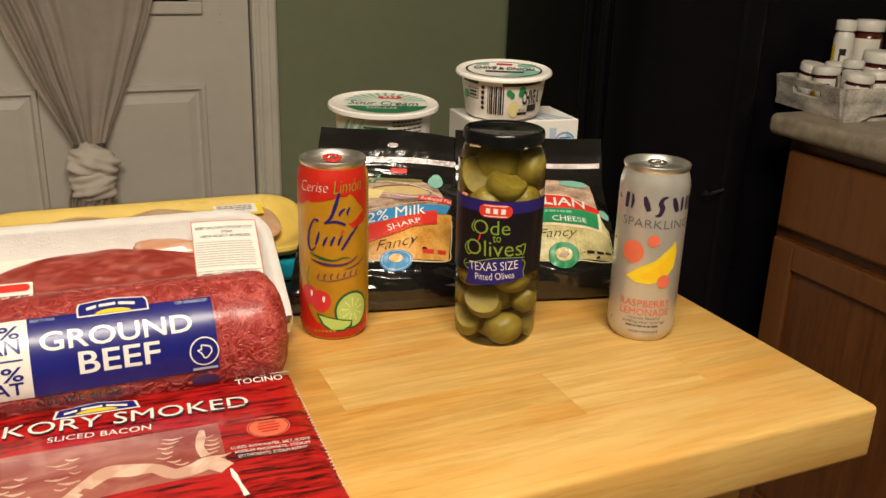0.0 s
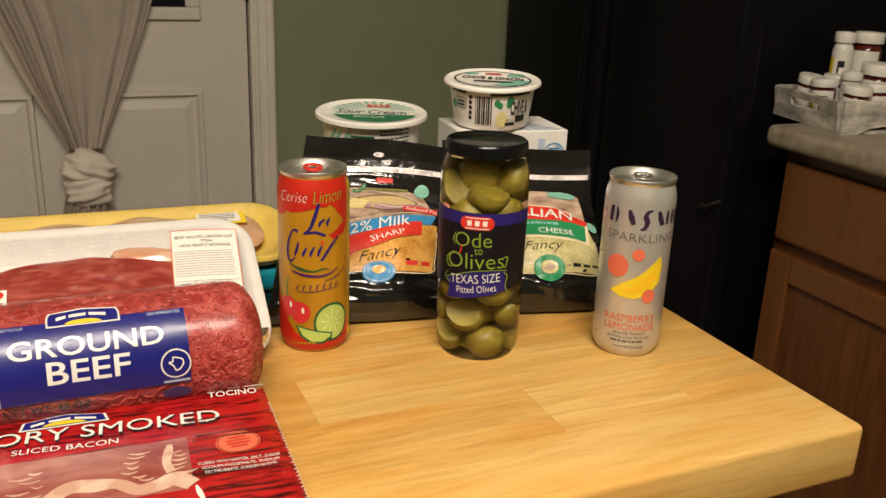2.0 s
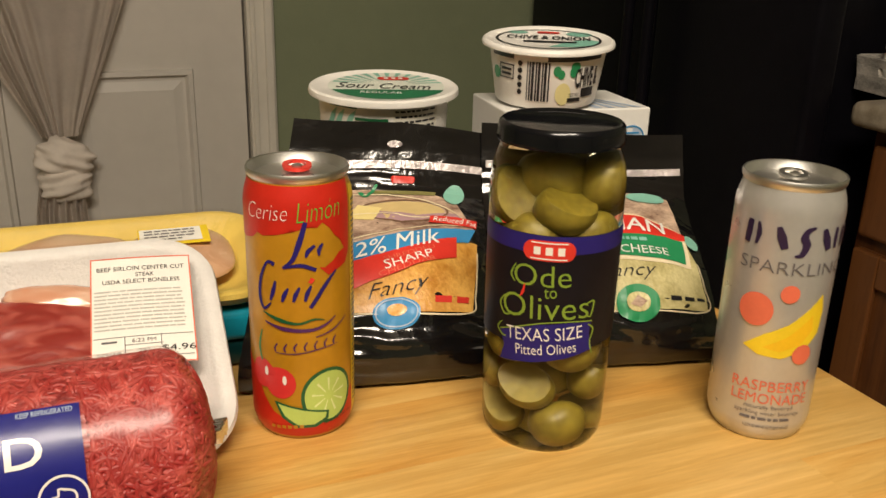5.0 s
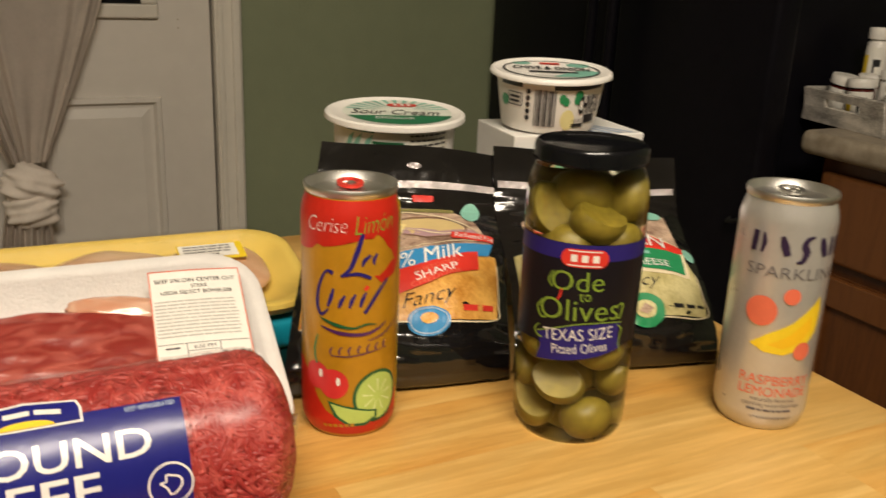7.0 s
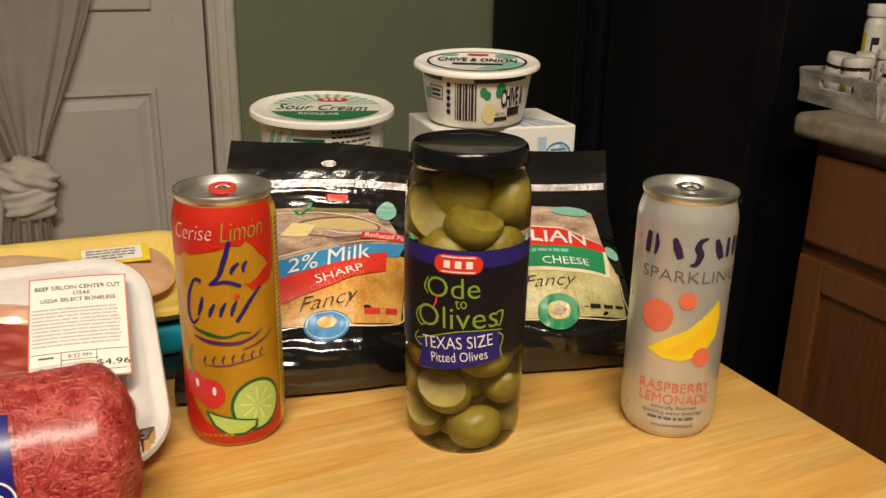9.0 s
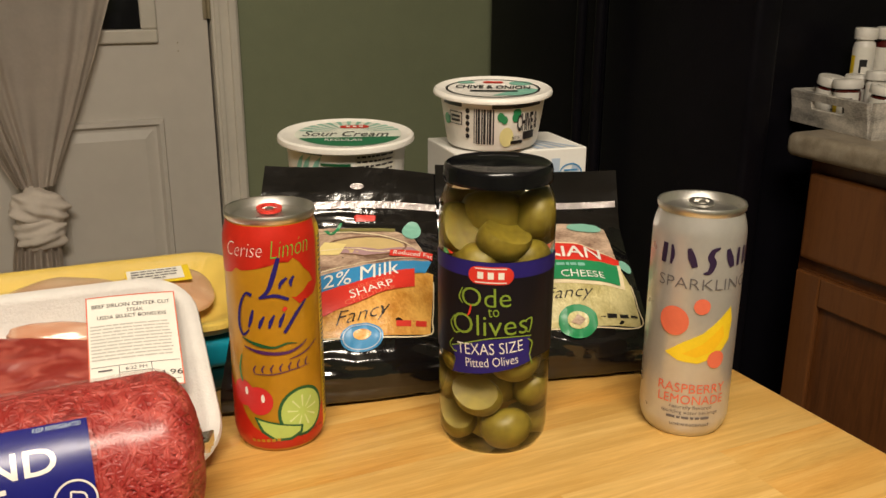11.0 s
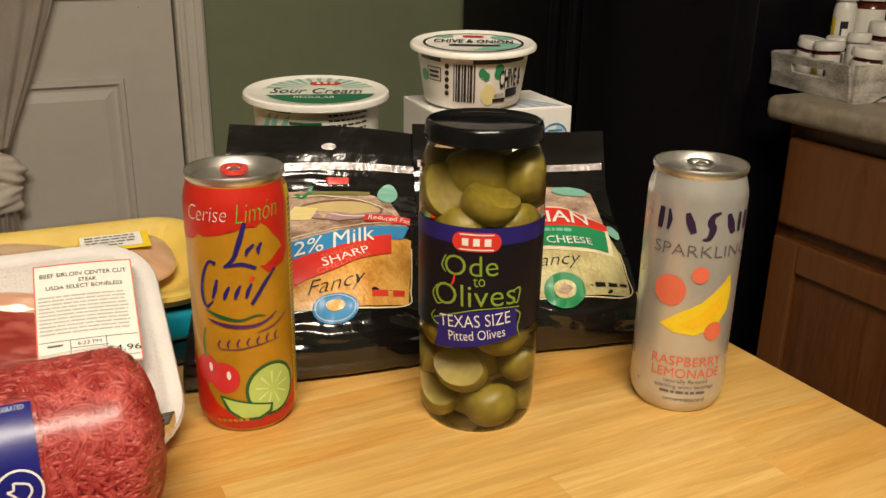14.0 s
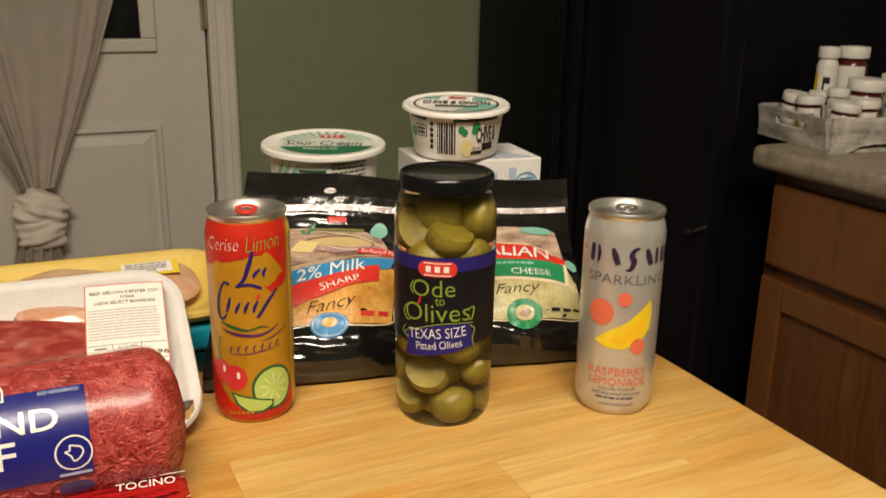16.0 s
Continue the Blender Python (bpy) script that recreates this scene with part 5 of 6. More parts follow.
bag2, s = cheese_bag((0.5650, 0.8735), (0.962, -0.272), (0.0470, 0.129), 4.0, -0.006, 0.05, 0.0, "glossy black zip bag of shredded Italian cheese")
printed("cheese_window", poly([(-0.072, 0.051), (-0.03, 0.050), (0.02, 0.049), (0.072, 0.049), (0.070, 0.093), (0.064, 0.116), (0.0, 0.118), (-0.072, 0.118)]), s, 0.0005, M_PARM, bag2, "clear window over pale cheese shreds", GS)
printed("photo_print", poly([(-0.060, 0.118), (0.064, 0.116), (0.0640, 0.150), (0.0625, 0.170), (0.050, 0.177), (-0.04, 0.177), (-0.060, 0.160)]), s, 0.0006, M_TAN, bag2, "printed food photo", GS)
printed("banner_rim", poly([(-0.064, 0.0885), (0.004, 0.0875), (0.0640, 0.0842), (0.0660, 0.1145), (0.0720, 0.1180), (0.0535, 0.1290), (0.037, 0.1402), (0.014, 0.1432), (-0.060, 0.148)]), s, 0.0010, M_CREAM, bag2, "pale rim of the banners", GS)
printed("window_edge", stroke([(-0.070, 0.0500), (-0.03, 0.0492), (0.02, 0.0482), (0.070, 0.0484), (0.0720, 0.066), (0.0705, 0.092)], [0.0010] * 6), s, 0.0010, M_CREAM, bag2, "pale rim of the window", GS)
printed("red_banner", poly([(-0.060, 0.116), (0.0094, 0.1137), (0.051, 0.1103), (0.0700, 0.1160), (0.0700, 0.1195), (0.0514, 0.1270), (0.036, 0.138), (0.014, 0.1410), (-0.060, 0.146)]), s, 0.0013, M_BRED, bag2, "red banner", GS)
printed("green_banner", poly([(-0.062, 0.092), (0.0038, 0.0905), (0.0605, 0.0874), (0.0625, 0.1125), (-0.062, 0.116)]), s, 0.0016, M_GREENP, bag2, "green banner", GS)
printed("lettering", text("ITALIAN", 0.0130, 0.1270, 0.074, 0.0175, 0, -5, 0.01), s, 0.0019, M_INKW, bag2, "white lettering", GS)
printed("lettering", text("CHEESE", 0.0300, 0.0962, 0.036, 0.0085), s, 0.0020, M_INKW, bag2, "white lettering", GS)
printed("small_print", bars(0.020, 0.1075, 0.040, 1, 0.004, 0.0036, 9), s, 0.0020, M_MINT, bag2, "", GS)
printed("lettering", text("Fancy", 0.0160, 0.0765, 0.040, 0.0140, 0.42, 4, -0.012), s, 0.0012, M_INKK, bag2, "black script lettering", GS)
printed("weight_print", poly(rect(0.048, 0.0575, 0.008, 0.0035), rect(0.058, 0.0572, 0.007, 0.0035), rect(0.0665, 0.057, 0.006, 0.0025)), s, 0.0012, M_INKK, bag2, "", GS)
printed("roundel", poly(oval(0.0200, 0.0535, 0.0155, 0.0135)), s, 0.0014, M_GREENP, bag2, "round green stamp", GS)
printed("roundel_core", poly(oval(0.0200, 0.0540, 0.0085, 0.0070)), s, 0.0019, M_PARM, bag2, "", GS)
printed("roundel_cheese", poly([(0.014, 0.0525), (0.021, 0.050), (0.026, 0.0545), (0.020, 0.0585)]), s, 0.0022, M_TAN, bag2, "", GS)
printed("mint_patch", poly(oval(0.044, 0.1680, 0.015, 0.0075)), s, 0.0016, M_MINT, bag2, "", GS)
printed("mint_dot", poly(oval(0.0705, 0.1155, 0.0055, 0.0085)), s, 0.0016, M_MINT, bag2, "round mint sticker", GS)
# zip strip with the highlights put into its colour, as on the first bag
printed("seal_strip", poly(rect(0, 0.1990, 0.150, 0.0060)), s, 0.0008, M_GLINT, bag2, "clear zip strip, its highlights painted silvery", GS)
# small silvery oval for the highlight on the embossing
printed("hang_hole", poly(oval(0.0, Y - 0.016, 0.0058, 0.0026)), s, 0.0008, M_GLINT, bag2, "whitish highlight painted at the embossed hang hole", GS)

# ---- meat packages ----
def meat(name, base, light, scale, distort, bump, coat=0.6, rough=0.25, stretch=(1, 1, 1), lo=0.42, hi=0.66):
    m = bpy.data.materials.new(name)
    m.use_nodes = True
    n, l = m.node_tree.nodes, m.node_tree.links
    p = n["Principled BSDF"]
    tc = n.new("ShaderNodeTexCoord")
    mp = n.new("ShaderNodeMapping")
    mp.inputs["Scale"].default_value = stretch
    l.new(tc.outputs["Object"], mp.inputs[0])
    a = n.new("ShaderNodeTexNoise")
    a.inputs["Scale"].default_value, a.inputs["Detail"].default_value, a.inputs["Distortion"].default_value = scale, 4, distort
    l.new(mp.outputs[0], a.inputs[0])
    ramp = n.new("ShaderNodeValToRGB")
    e = ramp.color_ramp.elements
    e[0].position, e[1].position = lo, hi
    e[0].color, e[1].color = (*base, 1), (*light, 1)
    l.new(a.outputs[0], ramp.inputs[0])
    l.new(ramp.outputs[0], p.inputs["Base Color"])
    b = n.new("ShaderNodeBump")
    b.inputs["Strength"].default_value, b.inputs["Distance"].default_value = bump, 0.002
    l.new(a.outputs[0], b.inputs["Height"])
    l.new(b.outputs[0], p.inputs["Normal"])
    p.inputs["Roughness"].default_value = rough
    p.inputs["Coat Weight"].default_value = coat
    p.inputs["Coat Roughness"].default_value = 0.10
    return m


M_GROUND = meat("ground_meat", (0.17, 0.010, 0.009), (0.38, 0.042, 0.034), 130, 3.5, 0.85, 0.14, 0.46, (0.7, 1, 1), 0.33, 0.56)
M_STRAND = meat("meat_strand", (0.31, 0.024, 0.020), (0.50, 0.088, 0.070), 90, 1.0, 0.2, 0.05, 0.5)
M_STEAK = meat("raw_steak", (0.26, 0.024, 0.018), (0.50, 0.125, 0.092), 85, 1.2, 0.3, 0.3, 0.36, (0.55, 1.3, 1), 0.42, 0.80)
M_FAT = meat("meat_fat", (0.62, 0.30, 0.18), (0.74, 0.52, 0.38), 30, 1.0, 0.3)
M_CHICK = meat("raw_chicken", (0.66, 0.38, 0.22), (0.80, 0.58, 0.38), 14, 1.0, 0.3)
M_BACON = meat("bacon_slices", (0.28, 0.055, 0.044), (0.52, 0.22, 0.165), 30, 0.8, 0.15, 0.6, 0.22, (0.6, 1.6, 1), 0.40, 0.75)
M_PLANKRED = wood("red_plank_print", (0.010, 0.001, 0.001), (0.46, 0.012, 0.011), (0.24, 0.006, 0.006), (1.6, 15, 8), 0.22, 8.0, 0.3, 0.44, 0.63)

# ground beef roll, its axis along x
BY, BZ, BR = 0.811, 0.0432, 0.0432
BX1, BX0 = 0.300, 0.040


def roll_surf(x, y, lift):
    """x along the roll (world), y round it from the top towards the front."""
    a = y / BR
    r = BR + lift
    t = 0.0
    for edge, sgn in ((BX1 - 0.022, 1), (BX0 + 0.022, -1)):
        k = (x - edge) * sgn / 0.022
        if k > 0:
            t = max(t, k)
    r = r * math.sqrt(max(0.0, 1 - min(1, t) ** 2.6))
    return Vector((x, BY - r * math.sin(a), TOP + BZ + r * math.cos(a)))


beef = thing("ground_beef_roll", (0, 0, 0), "plastic tube of red ground beef with a blue label", "meat package")
bm = bmesh.new()
nx, na = 190, 150
rings = []
for i in range(nx + 1):
    u = i / nx
    x = BX0 + (BX1 - BX0) * u
    row = []
    for j in range(na):
        y = BR * 2 * math.pi * j / na
        p = roll_surf(x, y, 0)
        q = Vector((x * 150, y * 210, 0.0))
        warp = Vector((noise.noise(q * 0.35), noise.noise(q * 0.35 + Vector((9, 3, 1))), 0)) * 1.8
        ridge = 1 - abs(noise.noise(Vector((p.x, p.y, p.z)) * 190 + warp * 1.4)) * 2.6
        lump = noise.noise(p * 45)
        row.append(bm.verts.new(roll_surf(x, y, -0.0010 + 0.0006 * max(-1, ridge) + 0.0008 * lump)))
    rings.append(row)
for a, b in zip(rings, rings[1:]):
    for j in range(na):
        bm.faces.new((a[j], a[(j + 1) % na], b[(j + 1) % na], b[j]))
bm.faces.new(rings[0]), bm.faces.new(rings[-1])
part("meat", bm, M_GROUND, beef, "coarse red ground meat under clear film")
Y0, Y1 = 0.0210, 0.0745


def meat_strands(count, seed):
    """Curled strings of minced meat, pressed against the film."""
    rr = random.Random(seed)
    verts, faces = [], []
    side, steps = 6, 13
    for _ in range(count):
        x, y = rr.uniform(0.06, BX1 - 0.001), rr.uniform(-0.055, 0.125)
        if x < 0.235 and not -0.05 < y < Y0 and not Y1 < y < 0.095:
            x = rr.uniform(0.245, BX1 - 0.001)
        heading, bend = rr.uniform(0, 6.283), rr.uniform(-0.34, 0.34)
        rad, deep = rr.uniform(0.0011, 0.0016), rr.uniform(-0.0017, -0.0009)
        line = []
        for k in range(steps):
            line.append(roll_surf(x, y, deep - (0.0006 if k in (0, steps - 1) else 0.0)))
            heading += bend + rr.uniform(-0.25, 0.25)
            x, y = x + 0.0019 * math.cos(heading), y + 0.0019 * math.sin(heading)
            if x > BX1 - 0.0008 or (x < 0.2460 and Y0 - 0.0012 < y < Y1 + 0.0012):
                break
        if len(line) < 4:
            continue
        base = len(verts)
        for k, p in enumerate(line):
            d = (line[min(k + 1, len(line) - 1)] - line[max(k - 1, 0)]).normalized()
            u = d.orthogonal().normalized()
            w = d.cross(u)
            thin = 0.45 if k in (0, len(line) - 1) else 1.0
            verts += [p + rad * thin * (u * math.cos(2 * math.pi * j / side) + w * math.sin(2 * math.pi * j / side)) for j in range(side)]
        for k in range(len(line) - 1):
            for j in range(side):
                a, b = base + k * side + j, base + k * side + (j + 1) % side
                faces.append((a, b, b + side, a + side))
    me = bpy.data.meshes.new("minced_meat")
    me.from_pydata(verts, [], faces)
    me.materials.append(M_STRAND)
    for f in me.polygons:
        f.use_smooth = True
    return me


strands = new("minced_meat", meat_strands(1500, 8))
strands.parent = beef
tagged(strands, "curled red strings of minced meat", "", "", "stuff")
wrap = bmesh.new()
wrings = [[wrap.verts.new(roll_surf(BX0 + (BX1 - BX0) * i / 80, BR * 2 * math.pi * j / 96, 0.0018 + 0.0005 * noise.noise((i * 0.22, j * 0.11, 4)))) for j in range(96)] for i in range(81)]
for a, b in zip(wrings, wrings[1:]):
    for j in range(96):
        wrap.faces.new((a[j], a[(j + 1) % 96], b[(j + 1) % 96], b[j]))
casing_film = part("clear_casing", wrap, clear("casing_film", (0.98, 0.96, 0.96), 0.22, 0.5, 0.08, 40.0), beef, "clear shiny plastic casing")
casing_film.visible_shadow = False
lab = printed("blue_label", poly([(0.1272, Y0), (0.2445, Y0), (0.2445, Y1), (0.1272, Y1)]), roll_surf, 0.0004, M_BLUE, beef, "royal blue printed label", (0, 0.003))
printed("white_label", poly([(0.055, Y0), (0.1272, Y0), (0.1272, Y1), (0.055, Y1)]), roll_surf, 0.0004, M_INKW, beef, "white printed side panel", (0, 0.003))


def roll_text(name, words, cx, cy, w, h, material, label=""):
    bm = text(words, 0, 0, w, h, bold=0.012)
    for v in bm.verts:
        v.co = Vector((cx + v.co.x, cy - v.co.y, 0))
    return printed(name, bm, roll_surf, 0.0008, material, lab, label, (0, 0.003))


roll_text("lettering", "GROUND", 0.1815, 0.0390, 0.0955, 0.0128, M_INKW, "bold white lettering")
roll_text("lettering", "BEEF", 0.1810, 0.0557, 0.0510, 0.0146, M_INKW, "bold white lettering")
roll_text("lettering", "KEEP REFRIGERATED", 0.2310, 0.0235, 0.0215, 0.0024, M_PALE)
roll_text("lettering", "READY TO COOK", 0.1365, 0.0235, 0.0150, 0.0022, M_PALE)
roll_text("lettering", "%", 0.1160, 0.0300, 0.013, 0.009, M_BLUE)
roll_text("lettering", "LEAN", 0.1060, 0.0395, 0.032, 0.0095, M_BLUE)
roll_text("lettering", "%", 0.1160, 0.0570, 0.013, 0.009, M_BLUE)
roll_text("lettering", "FAT", 0.1100, 0.0665, 0.024, 0.0085, M_BLUE)
printed("rule", poly(rect(0.105, 0.0483, 0.036, 0.0010)), roll_surf, 0.0008, M_BLUE, lab, "", (0, 0.003))
roll_text("lettering", "NET WT. 48 OZ", 0.1540, 0.0797, 0.0520, 0.0062, M_INKK, "dark lettering")
printed("seal", ring(0.2352, 0.0600, 0.0100, 0.0100, 0.0010), roll_surf, 0.0008, M_INKW, lab, "round white seal", (0, 0.003))
seal_line = [(0.2305, 0.0588), (0.2332, 0.0584), (0.2334, 0.0556), (0.2356, 0.0560), (0.2392, 0.0572), (0.2400, 0.0606), (0.2372, 0.0640), (0.2348, 0.0645), (0.2336, 0.0616)]
printed("seal_shape", stroke(seal_line + seal_line[:1], [0.0010] * 10, None, 2), roll_surf, 0.0008, M_INKW, lab, "", (0, 0.003))
printed("seal_bars", poly(rect(0.2352, 0.0723, 0.017, 0.0018)), roll_surf, 0.0008, M_PALE, lab, "", (0, 0.003))
printed("dark_stamp", poly(oval(0.2350, 0.0825, 0.0095, 0.0050)), roll_surf, 0.0008, M_INDIGO, beef, "dark round stamp", (0, 0.003))
banner = [(0.1575, 0.0035), (0.1590, -0.0010), (0.1800, -0.0040), (0.2015, -0.0010), (0.2030, 0.0035), (0.2030, 0.0110), (0.1575, 0.0110)]
banner = [(x, y + 0.0145) for x, y in banner]
printed("brand_banner", poly(banner), roll_surf, 0.0008, M_INKW, lab, "white-rimmed blue banner with a yellow sun", (0, 0.003))
printed("brand_banner_field", poly([(0.1802 + (x - 0.1802) * 0.95, 0.0195 + (y - 0.0195) * 0.82) for x, y in banner]), roll_surf, 0.0011, M_BLUE, lab, "", (0, 0.003))
printed("brand_sun", poly([(0.1802 + 0.0115 * math.cos(a), 0.0247 - 0.0034 * math.sin(a)) for a in [math.pi * i / 16 for i in range(17)]]), roll_surf, 0.0014, M_YEL, lab, "yellow rising sun", (0, 0.003))
printed("brand_bars", poly(*[[(0.1802 + x, 0.0172 + 9.0 * x * x + d) for x, d in ((q, 0.0013), (q, -0.0013), (q + w, -0.0013), (q + w, 0.0013))] for q, w in ((-0.0165, 0.0062), (-0.0085, 0.0105), (0.0038, 0.0105))]), roll_surf, 0.0014, M_INKW, lab, "white bars", (0, 0.003))
tip = bmesh.new()
for k in range(5):
    box(BX1 + 0.0005 + 0.0015 * (k % 2), BX1 + 0.0045 + 0.001 * k, BY - 0.005 + 0.0022 * k, BY - 0.003 + 0.0022 * k, TOP + BZ - 0.004 + 0.001 * (k % 3), TOP + BZ + 0.004, 0.0004, bm=tip)
part("end_clip", tip, M_CHROME, beef, "crimped metal end clip")

# bacon pack lying flat
bacon = thing("bacon_pack", (0.2945, 0.7745, TOP), "flat vacuum pack of sliced bacon with a red plank-print card", "meat package", turn=-2.0)
# own frame: x to the left along the pack is negative, y away from the back edge is negative
BL, BD, BT = 0.30, 0.172, 0.0225
bm = bmesh.new()
nu, nv = 60, 40
topv = []
for j in range(nv + 1):
    row = []
    for i in range(nu + 1):
        x, y = -BL * i / nu, -BD * j / nv
        ex, ey = min(1, min(-x, BL + x) / 0.012), min(1, min(-y, BD + y) / 0.008)
        z = BT * (0.86 + 0.14 * math.sqrt(max(0, 1 - (1 - ex) ** 2)) * math.sqrt(max(0, 1 - (1 - ey) ** 2))) + 0.0006 * noise.noise((x * 30, y * 40, 1))
        row.append(bm.verts.new((x + 0.0008 * noise.noise((y * 300, 1, 0)), y, z)))
    topv.append(row)
for a, b in zip(topv, topv[1:]):
    for i in range(nu):
        bm.faces.new((a[i], a[i + 1], b[i + 1], b[i]))
edge = [e for e in bm.edges if e.is_boundary]
r = bmesh.ops.extrude_edge_only(bm, edges=edge)
low = [v for v in r["geom"] if isinstance(v, bmesh.types.BMVert)]
for v in low:
    v.co.z = 0.0005
    v.co.x = -BL / 2 + (v.co.x + BL / 2) * 0.985
bmesh.ops.contextual_create(bm, geom=[e for e in bm.edges if e.is_boundary])
part("card", bm, M_PLANKRED, bacon, "glossy red card printed like planks")


def pack_top(x, y, lift):
    return Vector((x, y, BT + lift + 0.0006 * noise.noise((x * 30, y * 40, 1))))


PS = (0.02, 0.02)
win = printed("bacon_window", poly([(-0.0590, -0.0590), (-0.29, -0.0590), (-0.29, -0.150), (-0.0625, -0.150), (-0.0640, -0.119), (-0.0600, -0.100)]), pack_top, 0.0006, M_BACON, bacon, "clear window over pink streaky bacon", PS)
fatm = bmesh.new()
stroke([(-0.0610, -0.1130), (-0.0700, -0.1040), (-0.0790, -0.1070), (-0.0910, -0.1085), (-0.1016, -0.0995), (-0.1140, -0.0975), (-0.1270, -0.0955), (-0.1380, -0.1040), (-0.1510, -0.1180)], [0.011, 0.014, 0.012, 0.010, 0.009, 0.013, 0.012, 0.010, 0.008], fatm)
stroke([(-0.0700, -0.0650), (-0.0715, -0.0740), (-0.0735, -0.0850), (-0.0715, -0.0960)], [0.003, 0.006, 0.005, 0.006], fatm)
rnd = random.Random(14)
for k in range(26):
    x, y = ((-0.088 - 0.004 * rnd.random(), -0.068), (-0.147, -0.072), (-0.175, -0.085), (-0.064, -0.072))[k % 4]
    x, y = x + rnd.uniform(-0.008, 0.004), y - 0.0050 * (k // 4) - rnd.uniform(0, 0.002)
    w = rnd.uniform(0.006, 0.013)
    stroke([(x + w / 2, y), (x, y - 0.0016), (x - w / 2, y + 0.0006)], [0.0006, rnd.uniform(0.0014, 0.0030), 0.0006], fatm, 3)
printed("fat_streak", fatm, pack_top, 0.0008, meat("bacon_fat", (0.60, 0.35, 0.25), (0.78, 0.58, 0.45), 34, 1.4, 0.2), bacon, "pale fat streaks", PS)
printed("lower_flap", poly([(-0.0590, -0.1185), (-0.085, -0.1165), (-0.12, -0.1185), (-0.16, -0.124), (-0.20, -0.135), (-0.20, -0.170), (-0.055, -0.170)]), pack_top, 0.0014, M_PLANKRED, bacon, "red card below the window", PS)
rnd = random.Random(31)
M_CHAR = mat("charred_grain_print", (0.035, 0.002, 0.002), 0.3, vary=0.3, scale=60, coat=0.3)
for y in (-0.0415, -0.0655, -0.0880, -0.1075, -0.1300, -0.1520):
    gap = bmesh.new()
    stroke([(-0.002, y), (-0.020, y - 0.0008), (-0.040, y + 0.0004), (-0.0565, y - 0.0004)], [0.0009, 0.0013, 0.0008, 0.0011], gap)
    printed("plank_gap", gap, pack_top, 0.0016, M_CHAR, bacon, "dark gap between printed planks", PS)
grain = bmesh.new()
for k in range(46):
    x, y = -0.004 - 0.048 * rnd.random(), rnd.choice((-0.0250, -0.0500, -0.0610, -0.1120, -0.1190, -0.1360, -0.1430)) + rnd.uniform(-0.004, 0.004)
    run = rnd.uniform(0.006, 0.020)
    stroke([(x, y), (x - run / 2, y + rnd.uniform(-0.0008, 0.0008)), (max(-0.056, x - run), y)], [0.0002, rnd.uniform(0.0005, 0.0011), 0.0002], grain, 3)
for k in range(60):
    x, y = -0.06 - 0.20 * rnd.random(), -0.006 - 0.016 * rnd.random()
    run = rnd.uniform(0.008, 0.025)
    stroke([(x, y), (x - run / 2, y + rnd.uniform(-0.0006, 0.0006)), (x - run, y)], [0.0002, rnd.uniform(0.0004, 0.0009), 0.0002], grain, 3)
tagged(printed("grain_print", grain, pack_top, 0.0007, M_CHAR, bacon, "dark printed wood grain", PS), "dark printed wood grain", "", "", "stuff")
frayed = bmesh.new()
for k in range(34):
    y = -0.030 - 0.0037 * k
    stroke([(-0.0004, y), (-0.0016 - 0.0012 * rnd.random(), y - 0.0006)], [0.0010, 0.0004], frayed, 2)
tagged(printed("cut_edge", frayed, pack_top, 0.0006, M_INKW, bacon, "white toothed cut along the card", PS), "white toothed cut along the card", "", "", "stuff")
printed("torn_edge", stroke([(-0.0595, -0.1160), (-0.0585, -0.1240), (-0.0570, -0.1330), (-0.0550, -0.1450)], [0.001, 0.0035, 0.002, 0.0035]), pack_top, 0.0018, M_INKW, bacon, "torn white paper edge", PS)
printed("edge_line", poly([(0.0, -0.0015), (-0.285, -0.0015), (-0.285, -0.0032), (-0.16, -0.0026), (-0.07, -0.0032), (0.0, -0.0024)]), pack_top, 0.0006, M_INKW, bacon, "worn white fold", PS)


def pack_text(words, cx, cy, w, h, material, slant=0.0, label="", bold=0.0):
    return printed("lettering", text(words, cx, cy, w, h, slant, -3.0, bold), pack_top, 0.0010, material, bacon, label, PS)


printed("black_shadow_print", text("HICKORY SMOKED", -0.1290, -0.0332, 0.188, 0.0155, 0, -3.2), pack_top, 0.0008, M_INKK, bacon, "", PS)
pack_text("HICKORY SMOKED", -0.1295, -0.0317, 0.188, 0.0145, M_INKW, 0, "bold white lettering")
pack_text("SLICED BACON", -0.1300, -0.0490, 0.061, 0.0062, M_INKW, 0, "white lettering")
pack_text("TOCINO", -0.0230, -0.0092, 0.0330, 0.0078, M_INKW, 0, "white lettering", 0.01)
banner = [(-0.027, -0.0075), (-0.025, 0.003), (0, 0.0075), (0.025, 0.003), (0.027, -0.0075)]
printed("brand_banner", poly([(-0.131 + x, -0.0148 + y) for x, y in banner]), pack_top, 0.0009, M_INKW, bacon, "white-rimmed blue banner with a yellow sun", PS)
printed("brand_banner_field", poly([(-0.131 + x * 0.93, -0.0148 + y * 0.82) for x, y in banner]), pack_top, 0.0012, M_BLUE, bacon, "", PS)
printed("brand_sun", poly(oval(-0.131, -0.0208, 0.013, 0.0042, 0, 180, 18)), pack_top, 0.0015, M_YEL, bacon, "yellow rising sun", PS)
printed("brand_bars", poly(*[[(-0.131 + x, -0.0143 - 9.0 * x * x + d) for x, d in ((q, 0.0014), (q, -0.0014), (q + w, -0.0014), (q + w, 0.0014))] for q, w in ((-0.0200, 0.0080), (-0.0095, 0.0130), (0.0060, 0.0130))]), pack_top, 0.0015, M_INKW, bacon, "", PS)
